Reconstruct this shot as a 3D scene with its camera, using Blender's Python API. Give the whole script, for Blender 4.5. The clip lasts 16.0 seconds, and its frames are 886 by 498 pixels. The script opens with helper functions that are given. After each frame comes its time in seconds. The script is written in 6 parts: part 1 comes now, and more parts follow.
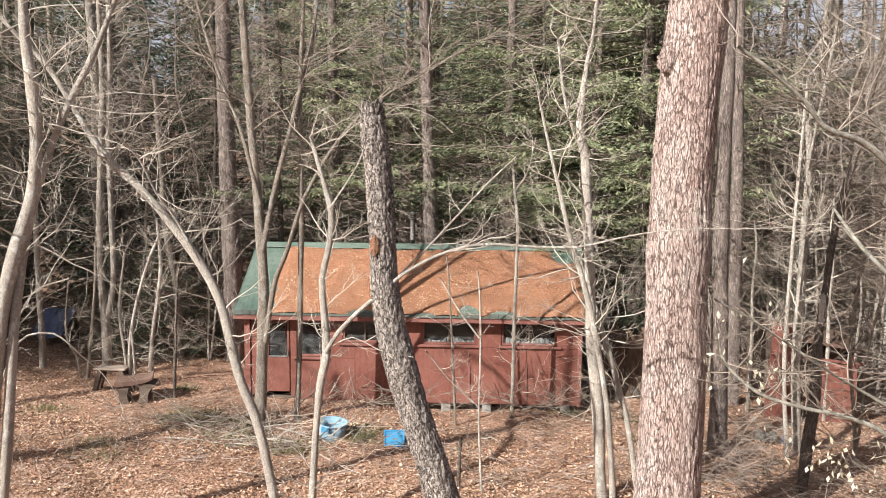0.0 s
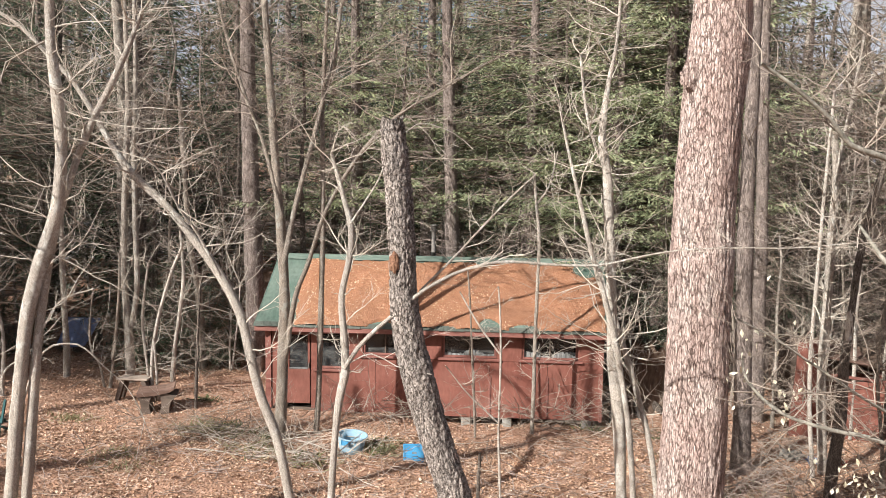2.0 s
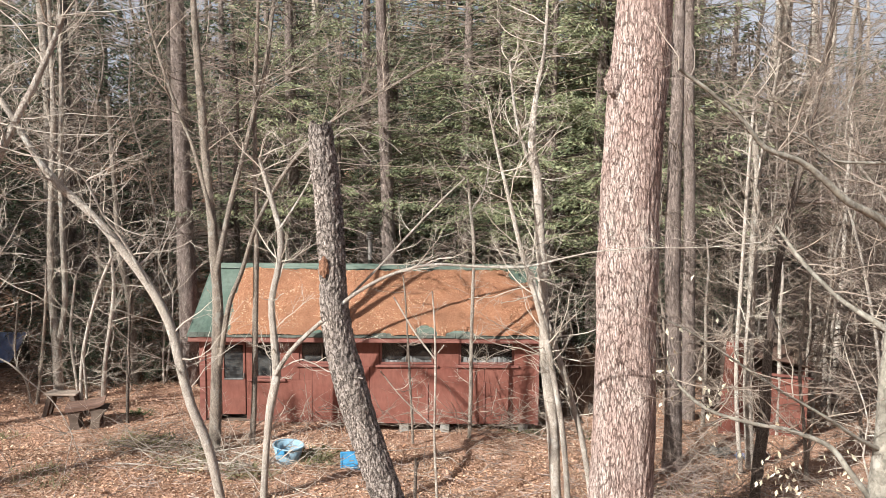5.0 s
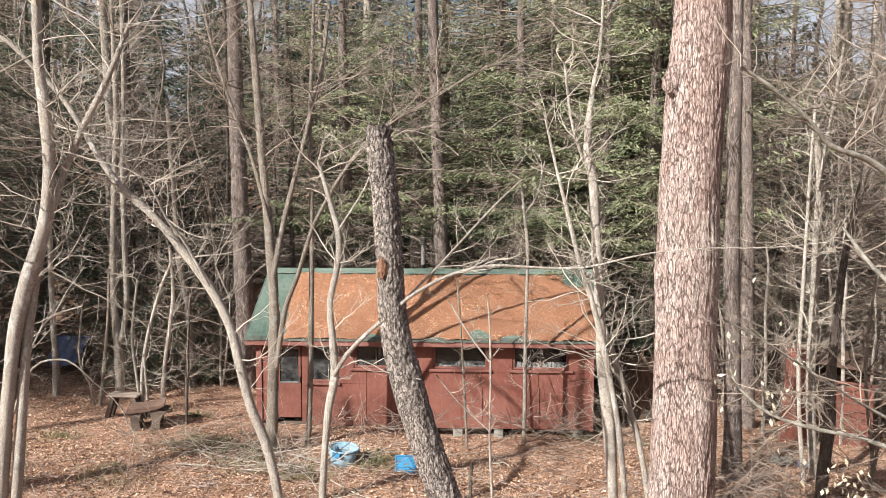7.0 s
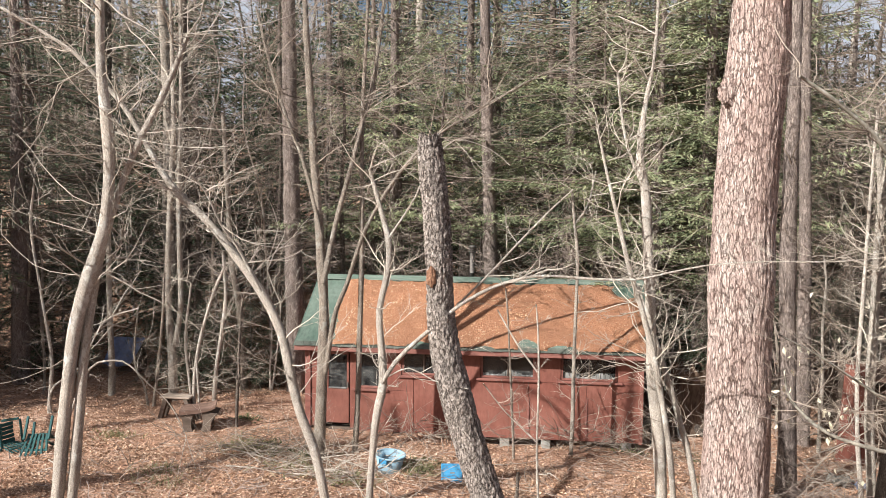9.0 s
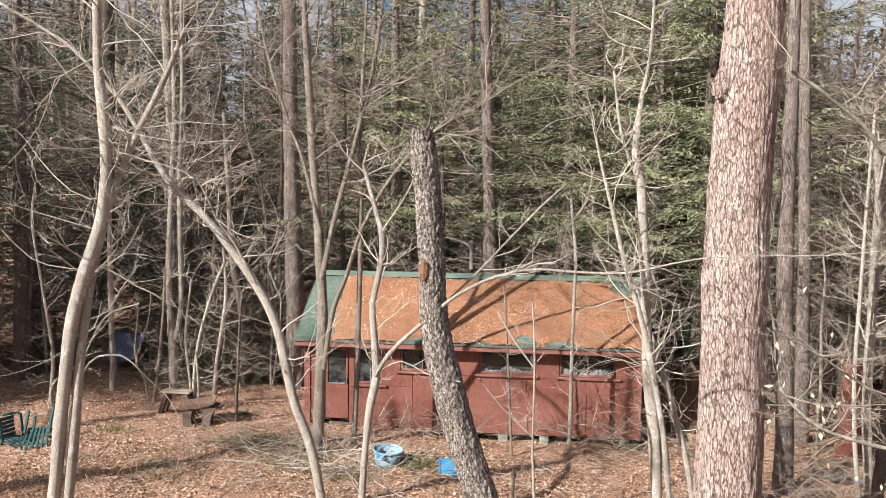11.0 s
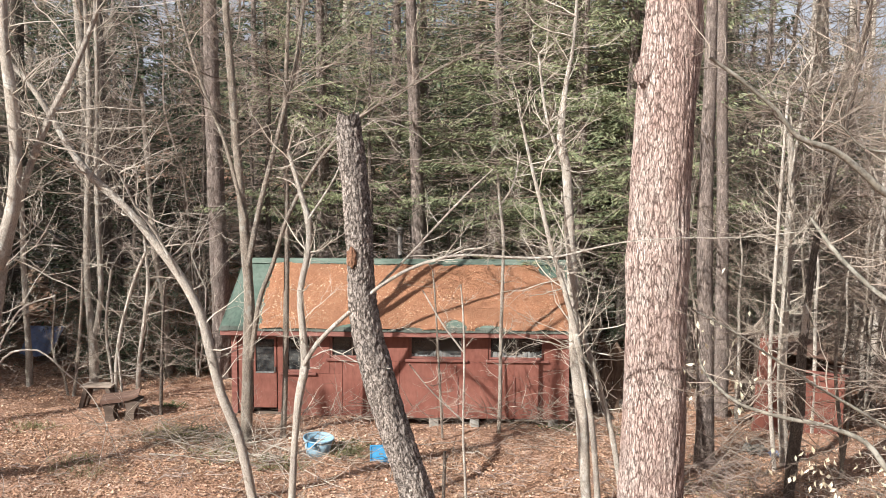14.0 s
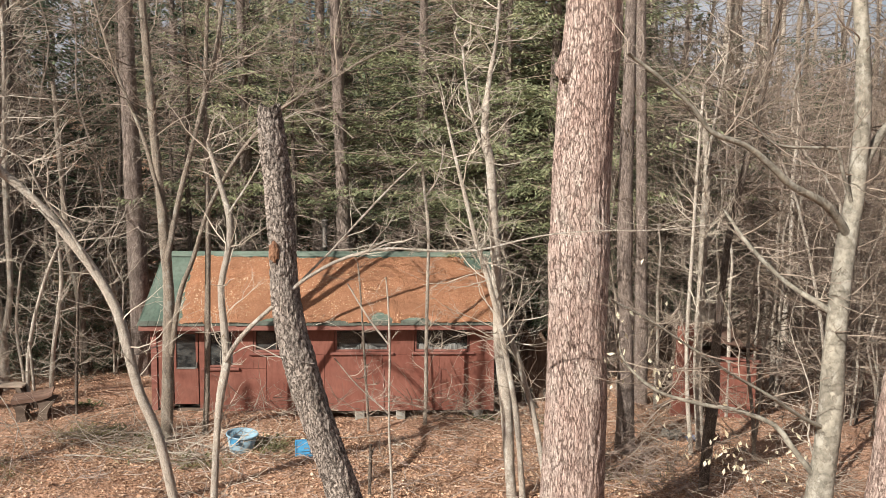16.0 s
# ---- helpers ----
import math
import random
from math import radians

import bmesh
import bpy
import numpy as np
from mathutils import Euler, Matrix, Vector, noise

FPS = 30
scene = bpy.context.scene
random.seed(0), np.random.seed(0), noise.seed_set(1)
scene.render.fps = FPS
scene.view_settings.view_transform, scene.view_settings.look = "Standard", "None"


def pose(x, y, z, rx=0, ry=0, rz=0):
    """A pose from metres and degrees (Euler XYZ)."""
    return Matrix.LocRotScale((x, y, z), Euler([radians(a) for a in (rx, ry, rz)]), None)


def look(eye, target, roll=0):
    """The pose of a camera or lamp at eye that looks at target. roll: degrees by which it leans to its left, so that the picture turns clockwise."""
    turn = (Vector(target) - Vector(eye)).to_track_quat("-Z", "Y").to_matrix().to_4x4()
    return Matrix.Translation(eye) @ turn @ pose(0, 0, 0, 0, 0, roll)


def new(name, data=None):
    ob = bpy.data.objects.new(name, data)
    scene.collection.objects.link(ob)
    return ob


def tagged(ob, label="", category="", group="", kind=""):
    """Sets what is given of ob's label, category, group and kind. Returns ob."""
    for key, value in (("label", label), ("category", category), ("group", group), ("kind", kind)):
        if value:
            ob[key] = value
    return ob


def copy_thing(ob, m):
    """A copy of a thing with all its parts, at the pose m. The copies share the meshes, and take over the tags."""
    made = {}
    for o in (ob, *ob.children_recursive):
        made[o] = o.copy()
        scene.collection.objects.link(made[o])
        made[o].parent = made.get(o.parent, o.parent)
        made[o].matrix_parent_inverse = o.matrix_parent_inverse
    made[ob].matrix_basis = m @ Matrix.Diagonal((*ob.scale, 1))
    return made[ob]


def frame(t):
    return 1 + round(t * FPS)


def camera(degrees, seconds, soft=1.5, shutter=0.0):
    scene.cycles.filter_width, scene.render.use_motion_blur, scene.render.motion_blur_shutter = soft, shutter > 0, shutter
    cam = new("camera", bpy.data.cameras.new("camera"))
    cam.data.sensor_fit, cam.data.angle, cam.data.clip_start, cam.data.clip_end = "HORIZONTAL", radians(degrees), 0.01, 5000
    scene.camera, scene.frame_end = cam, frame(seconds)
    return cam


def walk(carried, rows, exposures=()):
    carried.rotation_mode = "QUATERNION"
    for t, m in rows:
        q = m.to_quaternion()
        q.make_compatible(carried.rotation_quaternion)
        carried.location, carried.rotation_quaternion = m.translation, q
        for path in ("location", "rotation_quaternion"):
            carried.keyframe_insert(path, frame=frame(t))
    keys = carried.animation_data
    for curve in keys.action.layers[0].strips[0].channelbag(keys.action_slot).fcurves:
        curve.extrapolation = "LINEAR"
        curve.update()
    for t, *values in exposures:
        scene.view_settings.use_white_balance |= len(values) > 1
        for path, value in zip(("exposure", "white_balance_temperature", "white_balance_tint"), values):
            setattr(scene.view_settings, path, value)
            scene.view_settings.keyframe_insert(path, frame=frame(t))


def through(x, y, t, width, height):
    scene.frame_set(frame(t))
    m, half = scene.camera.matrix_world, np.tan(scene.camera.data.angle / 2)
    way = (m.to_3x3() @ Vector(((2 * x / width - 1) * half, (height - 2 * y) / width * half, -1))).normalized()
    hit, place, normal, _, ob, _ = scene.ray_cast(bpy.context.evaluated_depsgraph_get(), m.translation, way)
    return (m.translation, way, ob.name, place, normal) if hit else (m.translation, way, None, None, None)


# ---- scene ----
cam = camera(56.4, 16.0, soft=0.75)
PATH = [
    (0, (-0.075, 0.036, 5.251), (0.094, 9.974, 4.151), 0.63),
    (0.5, (-0.080, 0.055, 5.287), (-0.090, 9.997, 4.210), 0.91),
    (1, (-0.056, 0.057, 5.309), (-0.156, 10.003, 4.276), 1.11),
    (1.5, (-0.035, 0.065, 5.314), (-0.160, 10.012, 4.289), 0.95),
    (2, (-0.047, 0.074, 5.335), (-0.150, 10.023, 4.339), 0.84),
    (2.5, (-0.020, 0.063, 5.332), (-0.076, 10.015, 4.361), 0.82),
    (3, (-0.053, 0.063, 5.332), (-0.039, 10.018, 4.381), 0.94),
    (3.5, (-0.063, 0.052, 5.319), (-0.031, 10.009, 4.403), 1.13),
    (4, (0.053, 0.013, 5.323), (0.190, 9.972, 4.428), 1.12),
    (4.2, (0.087, 0.002, 5.319), (0.450, 9.955, 4.423), 1.20),
    (6.3, (0.090, 0.002, 5.212), (0.756, 9.947, 4.413), 0.18),
    (6.5, (0.047, 0.013, 5.212), (0.476, 9.972, 4.414), 0.05),
    (7, (-0.000, -0.000, 5.200), (-0.000, 9.970, 4.424), 0.04),
    (7.5, (0.001, -0.002, 5.212), (-0.165, 9.967, 4.450), 0.06),
    (8, (-0.016, -0.003, 5.211), (-0.350, 9.964, 4.470), 0.17),
    (8.5, (-0.013, 0.002, 5.205), (-0.460, 9.967, 4.498), 0.35),
    (9, (-0.013, 0.000, 5.219), (-0.600, 9.959, 4.530), 0.59),
    (9.5, (-0.008, -0.007, 5.220), (-0.627, 9.951, 4.543), 0.79),
    (9.7, (-0.006, -0.018, 5.217), (-0.637, 9.939, 4.543), 0.80),
    (11.8, (0.195, -0.039, 5.152), (-0.461, 9.907, 4.346), 0.64),
    (12, (0.195, -0.036, 5.156), (-0.403, 9.909, 4.306), 0.57),
    (12.5, (0.186, -0.026, 5.145), (-0.305, 9.919, 4.219), 0.22),
    (13, (0.189, -0.015, 5.171), (0.010, 9.941, 4.250), 0.21),
    (13.5, (0.158, -0.008, 5.196), (0.221, 9.950, 4.283), 0.27),
    (14, (0.139, -0.003, 5.186), (0.347, 9.955, 4.301), 0.26),
    (14.5, (0.117, 0.002, 5.189), (0.447, 9.959, 4.326), 0.25),
    (15, (0.091, 0.000, 5.204), (0.636, 9.949, 4.353), 0.26),
    (15.5, (0.074, 0.009, 5.178), (1.140, 9.907, 4.232), 0.27),
    (16, (0.165, 0.005, 5.213), (1.259, 9.895, 4.223), 0.44),
]
walk(cam, [(t, look(eye, target, roll)) for t, eye, target, roll in PATH], [(0, 1.24, 6020, 6), (9, 1.23, 6020, 6), (13, 1.25, 6020, 6), (15, 1.24, 6020, 6), (15.5, 1.10, 6120, 6), (16, 0.96, 6420, 6)])

# ---------------------------------------------------------------- light
SUN_AZ, SUN_EL = radians(-49), radians(34)      # the sun stands behind the camera, to its left
to_sun = Vector((math.sin(SUN_AZ) * math.cos(SUN_EL), -math.cos(SUN_AZ) * math.cos(SUN_EL), math.sin(SUN_EL)))
world = bpy.data.worlds.new("sky")
scene.world = world
world.use_nodes = True
wn, wl = world.node_tree.nodes, world.node_tree.links
sky = wn.new("ShaderNodeTexSky")
sky.sky_type, sky.sun_disc = "NISHITA", False
sky.sun_elevation, sky.sun_rotation = SUN_EL, math.atan2(to_sun.x, to_sun.y)
sky.air_density, sky.dust_density, sky.ozone_density = 1.0, 5.0, 1.0
# thin broken cloud over the whole sky
wc, wz, wr, wm = wn.new("ShaderNodeTexCoord"), wn.new("ShaderNodeTexNoise"), wn.new("ShaderNodeValToRGB"), wn.new("ShaderNodeMixRGB")
wz.inputs["Scale"].default_value, wz.inputs["Detail"].default_value = 3.2, 6
wr.color_ramp.elements[0].position, wr.color_ramp.elements[1].position = 0.44, 0.6
wm.inputs[2].default_value = (5.5, 5.6, 6.1, 1)
wl.new(wc.outputs["Generated"], wz.inputs["Vector"])
wl.new(wz.outputs["Fac"], wr.inputs[0])
wl.new(wr.outputs[0], wm.inputs[0])
wl.new(sky.outputs[0], wm.inputs[1])
wl.new(wm.outputs[0], wn["Background"].inputs[0])
wn["Background"].inputs[1].default_value = 0.05
sun = new("sun", bpy.data.lights.new("sun", "SUN"))
sun.data.energy, sun.data.angle, sun.data.color = 5.0, radians(0.53), (1.0, 0.94, 0.86)
sun.matrix_world = look(to_sun * 60, (0, 0, 0))

rng = np.random.default_rng(7)


# ---------------------------------------------------------------- materials
def node_material(name):
    m = bpy.data.materials.new(name)
    m.use_nodes = True
    n, l = m.node_tree.nodes, m.node_tree.links
    return m, n, l, n["Principled BSDF"]


def ramp(n, l, source, stops):
    r = n.new("ShaderNodeValToRGB")
    while len(r.color_ramp.elements) < len(stops):
        r.color_ramp.elements.new(0.5)
    for e, (p, c) in zip(r.color_ramp.elements, stops):
        e.position, e.color = p, (*c, 1)
    l.new(source, r.inputs[0])
    return r.outputs[0]


def noise_tex(n, l, coords, scale, detail=4, rough=0.55, distort=0.0):
    t = n.new("ShaderNodeTexNoise")
    t.inputs["Scale"].default_value, t.inputs["Detail"].default_value = scale, detail
    t.inputs["Roughness"].default_value, t.inputs["Distortion"].default_value = rough, distort
    l.new(coords, t.inputs["Vector"])
    return t


def scaled(n, l, x, y, z, kind="Object"):
    tc, mp = n.new("ShaderNodeTexCoord"), n.new("ShaderNodeMapping")
    mp.inputs["Scale"].default_value = (x, y, z)
    l.new(tc.outputs[kind], mp.inputs["Vector"])
    return mp.outputs[0]


def mix(n, l, kind, fac, a, b):
    m = n.new("ShaderNodeMixRGB")
    m.blend_type = kind
    for sock, v in zip(m.inputs, (fac, a, b)):
        if isinstance(v, (int, float)):
            sock.default_value = v
        elif isinstance(v, tuple):
            sock.default_value = (*v, 1)
        else:
            l.new(v, sock)
    return m.outputs[0]


def bump(n, l, bsdf, height, strength, distance):
    b = n.new("ShaderNodeBump")
    b.inputs["Strength"].default_value, b.inputs["Distance"].default_value = strength, distance
    l.new(height, b.inputs["Height"])
    l.new(b.outputs[0], bsdf.inputs["Normal"])


def bark(name, dark, mid, light, cell=26.0, stretch=0.22, relief=0.012, warp=0.08, gap=0.16, lichen=None, deep=0.35, vary=0.7, rusty=0.0):
    """Furrowed bark: ragged plates drawn out along the trunk, each with a tone of its own, blotches, and lichen where it grows."""
    m, n, l, p = node_material(name)
    co = scaled(n, l, 1, 1, stretch)
    bend = noise_tex(n, l, co, cell * 0.45, 5, 0.7)
    vec = n.new("ShaderNodeMixRGB")
    vec.blend_type, vec.inputs[0].default_value = "LINEAR_LIGHT", warp
    l.new(co, vec.inputs[1])
    l.new(bend.outputs["Color"], vec.inputs[2])
    v, c2 = n.new("ShaderNodeTexVoronoi"), n.new("ShaderNodeTexVoronoi")
    v.feature = "DISTANCE_TO_EDGE"
    for t in (v, c2):
        t.inputs["Scale"].default_value = cell
        l.new(vec.outputs[0], t.inputs["Vector"])
    sep = n.new("ShaderNodeSeparateColor")
    l.new(c2.outputs["Color"], sep.inputs[0])
    fine = noise_tex(n, l, scaled(n, l, 1, 1, min(1, stretch * 1.5)), cell * 2.4, 5, 0.62)
    furrow = ramp(n, l, v.outputs["Distance"], [(0.0, (0, 0, 0)), (gap, (1, 1, 1))])
    tone = ramp(n, l, fine.outputs["Fac"], [(0.32, dark), (0.5, mid), (0.66, light)])
    tone = mix(n, l, "MULTIPLY", vary, tone, ramp(n, l, sep.outputs[0], [(0.0, (0.6, 0.58, 0.57)), (0.6, (1.05, 1.04, 1.03)), (1.0, (1.25, 1.24, 1.22))]))
    col = mix(n, l, "MIX", furrow, mix(n, l, "MULTIPLY", 1.0, tone, (deep, deep * (0.93 - rusty), deep * (0.9 - rusty))), tone)
    big = noise_tex(n, l, scaled(n, l, 1, 1, 0.5), 2.3, 3)
    col = mix(n, l, "MULTIPLY", 1.0, col, ramp(n, l, big.outputs["Fac"], [(0.3, (0.75, 0.75, 0.76)), (0.7, (1.12, 1.1, 1.08))]))
    if lichen:
        spot = noise_tex(n, l, scaled(n, l, 1, 1, 0.7), 7.0, 5, 0.7)
        col = mix(n, l, "MIX", ramp(n, l, spot.outputs["Fac"], [(0.55, (0, 0, 0)), (0.63, (0.8, 0.8, 0.8))]), col, lichen)
    l.new(col, p.inputs["Base Color"])
    p.inputs["Roughness"].default_value = 0.9
    p.inputs["Specular IOR Level"].default_value = 0.2
    h = mix(n, l, "ADD", 0.45, furrow, fine.outputs["Fac"])
    bump(n, l, p, h, 1.0, relief)
    return m


def plated_bark(name, low, mid, high, crack):
    """Old oak bark: long ragged plates parted by dark cracks, smaller flakes on them, rusty and pale stretches."""
    m, n, l, p = node_material(name)
    co = scaled(n, l, 1, 1, 0.24)
    bend = noise_tex(n, l, co, 24, 6, 0.75)
    vec = n.new("ShaderNodeMixRGB")
    vec.blend_type, vec.inputs[0].default_value = "LINEAR_LIGHT", 0.034
    l.new(co, vec.inputs[1])
    l.new(bend.outputs["Color"], vec.inputs[2])
    gaps = []
    for size, wide in ((20.0, 0.06), (46.0, 0.06)):
        v = n.new("ShaderNodeTexVoronoi")
        v.feature = "DISTANCE_TO_EDGE"
        v.inputs["Scale"].default_value = size
        l.new(vec.outputs[0], v.inputs["Vector"])
        gaps.append(ramp(n, l, v.outputs["Distance"], [(0.0, (0, 0, 0)), (wide * 0.35, (0.25, 0.25, 0.25)), (wide, (1, 1, 1))]))
    cell = n.new("ShaderNodeTexVoronoi")
    cell.inputs["Scale"].default_value = 50.0
    l.new(vec.outputs[0], cell.inputs["Vector"])
    sep = n.new("ShaderNodeSeparateColor")
    l.new(cell.outputs["Color"], sep.inputs[0])
    big = noise_tex(n, l, scaled(n, l, 1, 1, 0.4), 3.1, 5, 0.6)
    fine = noise_tex(n, l, scaled(n, l, 1, 1, 0.3), 62, 6, 0.72)
    c = ramp(n, l, big.outputs["Fac"], [(0.32, low), (0.5, mid), (0.66, high)])
    c = mix(n, l, "MULTIPLY", 1.0, c, ramp(n, l, sep.outputs[0], [(0.0, (0.84, 0.81, 0.79)), (0.5, (1, 1, 1)), (1.0, (1.12, 1.12, 1.11))]))
    c = mix(n, l, "MULTIPLY", 1.0, c, ramp(n, l, fine.outputs["Fac"], [(0.34, (0.58, 0.53, 0.51)), (0.5, (0.98, 0.97, 0.96)), (0.68, (1.14, 1.14, 1.14))]))
    c = mix(n, l, "MIX", gaps[1], mix(n, l, "MULTIPLY", 1.0, c, (0.66, 0.58, 0.55)), c)
    c = mix(n, l, "MIX", gaps[0], crack, c)
    l.new(c, p.inputs["Base Color"])
    p.inputs["Roughness"].default_value = 0.9
    p.inputs["Specular IOR Level"].default_value = 0.2
    h = mix(n, l, "ADD", 0.4, gaps[0], gaps[1])
    h = mix(n, l, "ADD", 1.0, h, fine.outputs["Fac"])
    bump(n, l, p, h, 1.0, 0.035)
    return m


def twig_material(name, a, b):
    m, n, l, p = node_material(name)
    g = n.new("ShaderNodeNewGeometry")
    t = noise_tex(n, l, scaled(n, l, 1, 1, 1), 1.7, 3)
    c = mix(n, l, "MIX", g.outputs["Random Per Island"], a, b)
    c = mix(n, l, "MULTIPLY", 1.0, c, ramp(n, l, t.outputs["Fac"], [(0.3, (0.7, 0.68, 0.66)), (0.7, (1.15, 1.13, 1.1))]))
    l.new(c, p.inputs["Base Color"])
    p.inputs["Roughness"].default_value = 0.75
    p.inputs["Specular IOR Level"].default_value = 0.3
    return m


def leaf_material(name, stops, through=0.25):
    """Leaves or needles: every island its own tone, a little light passing through."""
    m, n, l, p = node_material(name)
    g = n.new("ShaderNodeNewGeometry")
    c = ramp(n, l, g.outputs["Random Per Island"], stops)
    t = noise_tex(n, l, scaled(n, l, 1, 1, 1), 0.8, 3)
    c = mix(n, l, "MULTIPLY", 1.0, c, ramp(n, l, t.outputs["Fac"], [(0.3, (0.72, 0.75, 0.72)), (0.7, (1.2, 1.15, 1.05))]))
    l.new(c, p.inputs["Base Color"])
    p.inputs["Roughness"].default_value = 0.6
    p.inputs["Specular IOR Level"].default_value = 0.25
    tr, ad = n.new("ShaderNodeBsdfTranslucent"), n.new("ShaderNodeMixShader")
    l.new(c, tr.inputs["Color"])
    ad.inputs[0].default_value = through
    l.new(p.outputs[0], ad.inputs[1])
    l.new(tr.outputs[0], ad.inputs[2])
    l.new(ad.outputs[0], n["Material Output"].inputs["Surface"])
    return m


def paint(name, colour, fade, rough=0.7, grain=(1, 1, 1), stain=0.3, relief=0.002):
    """Weathered paint: faded clouds, fine streaks, scuffs down to darker patches."""
    m, n, l, p = node_material(name)
    a = noise_tex(n, l, scaled(n, l, 1, 1, 1), 1.3, 5, 0.6)
    b = noise_tex(n, l, scaled(n, l, *grain), 14, 5, 0.65)
    rnd = n.new("ShaderNodeObjectInfo")
    c = mix(n, l, "MIX", ramp(n, l, a.outputs["Fac"], [(0.35, (0, 0, 0)), (0.68, (1, 1, 1))]), colour, fade)
    c = mix(n, l, "MULTIPLY", stain, c, ramp(n, l, b.outputs["Fac"], [(0.3, (0.35, 0.33, 0.3)), (0.6, (1.15, 1.12, 1.1))]))
    c = mix(n, l, "MULTIPLY", 0.18, c, ramp(n, l, rnd.outputs["Random"], [(0.0, (0.7, 0.7, 0.7)), (1.0, (1.15, 1.15, 1.15))]))
    l.new(c, p.inputs["Base Color"])
    l.new(ramp(n, l, b.outputs["Fac"], [(0.3, (rough + 0.15,) * 3), (0.7, (rough - 0.1,) * 3)]), p.inputs["Roughness"])
    p.inputs["Specular IOR Level"].default_value = 0.3
    bump(n, l, p, b.outputs["Fac"], 0.5, relief)
    return m


def litter_ground(name, stops, soil, scale):
    """Leaf litter seen from afar: leaf-sized cells of many browns over soil and needles."""
    m, n, l, p = node_material(name)
    co = scaled(n, l, 1, 1, 1)
    w = noise_tex(n, l, co, scale * 0.5, 3)
    vec = n.new("ShaderNodeMixRGB")
    vec.blend_type, vec.inputs[0].default_value = "LINEAR_LIGHT", 0.05
    l.new(co, vec.inputs[1])
    l.new(w.outputs["Color"], vec.inputs[2])
    v = n.new("ShaderNodeTexVoronoi")
    v.inputs["Scale"].default_value = scale
    l.new(vec.outputs[0], v.inputs["Vector"])
    sep = n.new("ShaderNodeSeparateColor")
    l.new(v.outputs["Color"], sep.inputs[0])
    c = ramp(n, l, sep.outputs[0], stops)
    fine = noise_tex(n, l, co, scale * 2.6, 5, 0.7)
    c = mix(n, l, "MULTIPLY", 0.8, c, ramp(n, l, fine.outputs["Fac"], [(0.32, (0.35, 0.33, 0.32)), (0.6, (1.15, 1.12, 1.1))]))
    big = noise_tex(n, l, co, 0.55, 5, 0.6)
    c = mix(n, l, "MIX", ramp(n, l, big.outputs["Fac"], [(0.42, (0.75, 0.75, 0.75)), (0.6, (0, 0, 0))]), c, soil)
    l.new(c, p.inputs["Base Color"])
    p.inputs["Roughness"].default_value = 0.9
    p.inputs["Specular IOR Level"].default_value = 0.15
    h = mix(n, l, "ADD", 0.6, v.outputs["Distance"], fine.outputs["Fac"])
    bump(n, l, p, h, 1.0, 0.03)
    return m


OAK = plated_bark("oak_bark", (0.44, 0.305, 0.263), (0.57, 0.437, 0.388), (0.66, 0.545, 0.492), (0.17, 0.105, 0.085))
SNAG = bark("dead_bark", (0.125, 0.10, 0.086), (0.255, 0.213, 0.186), (0.41, 0.36, 0.325), 20, 0.5, 0.03, 0.11, 0.08, None, 0.34, 0.45)
GREY = bark("grey_bark", (0.29, 0.25, 0.21), (0.50, 0.435, 0.37), (0.68, 0.605, 0.525), 55, 0.12, 0.008, 0.12, 0.12, (0.50, 0.47, 0.42), 0.5)
PALE = bark("pale_bark", (0.40, 0.34, 0.285), (0.57, 0.50, 0.43), (0.70, 0.635, 0.56), 46, 0.22, 0.008, 0.16, 0.09, (0.68, 0.64, 0.58), 0.6, 0.5)
BROWN = bark("brown_bark", (0.20, 0.165, 0.135), (0.37, 0.31, 0.255), (0.54, 0.465, 0.39), 55, 0.12, 0.008, 0.12, 0.12, (0.40, 0.37, 0.32), 0.5)
DARK = bark("dark_bark", (0.085, 0.068, 0.056), (0.175, 0.142, 0.118), (0.30, 0.25, 0.21), 40, 0.2, 0.01, 0.12, 0.12)
PINE = bark("pine_bark", (0.18, 0.14, 0.12), (0.26, 0.208, 0.183), (0.34, 0.282, 0.25), 26, 0.2, 0.02, 0.14, 0.1, None, 0.45, 0.5)
BEECH = bark("beech_bark", (0.15, 0.138, 0.115), (0.225, 0.205, 0.17), (0.285, 0.262, 0.222), 6, 1.0, 0.003, 0.3, 0.02, (0.32, 0.297, 0.257), 0.85)
BARKS = dict(oak=OAK, snag=SNAG, grey=GREY, pale=PALE, brown=BROWN, dark=DARK, pine=PINE, darkpine=DARK, beech=BEECH)
TWIG_PALE = twig_material("pale_twig", (0.30, 0.253, 0.21), (0.54, 0.478, 0.41))
TWIG_BROWN = twig_material("brown_twig", (0.14, 0.108, 0.088), (0.37, 0.305, 0.253))
TWIG_PINK = twig_material("dead_hemlock_twig", (0.17, 0.125, 0.105), (0.37, 0.295, 0.26))
TWIG_DARK = twig_material("dark_twig", (0.085, 0.065, 0.053), (0.26, 0.20, 0.155))
HEMLOCK = leaf_material("hemlock_needles", [(0.0, (0.030, 0.044, 0.028)), (0.5, (0.068, 0.09, 0.055)), (0.9, (0.125, 0.15, 0.092)), (1.0, (0.21, 0.215, 0.145))], 0.26)
PINENEEDLE = leaf_material("white_pine_needles", [(0.0, (0.15, 0.175, 0.105)), (0.6, (0.315, 0.335, 0.205)), (1.0, (0.45, 0.45, 0.29))], 0.45)
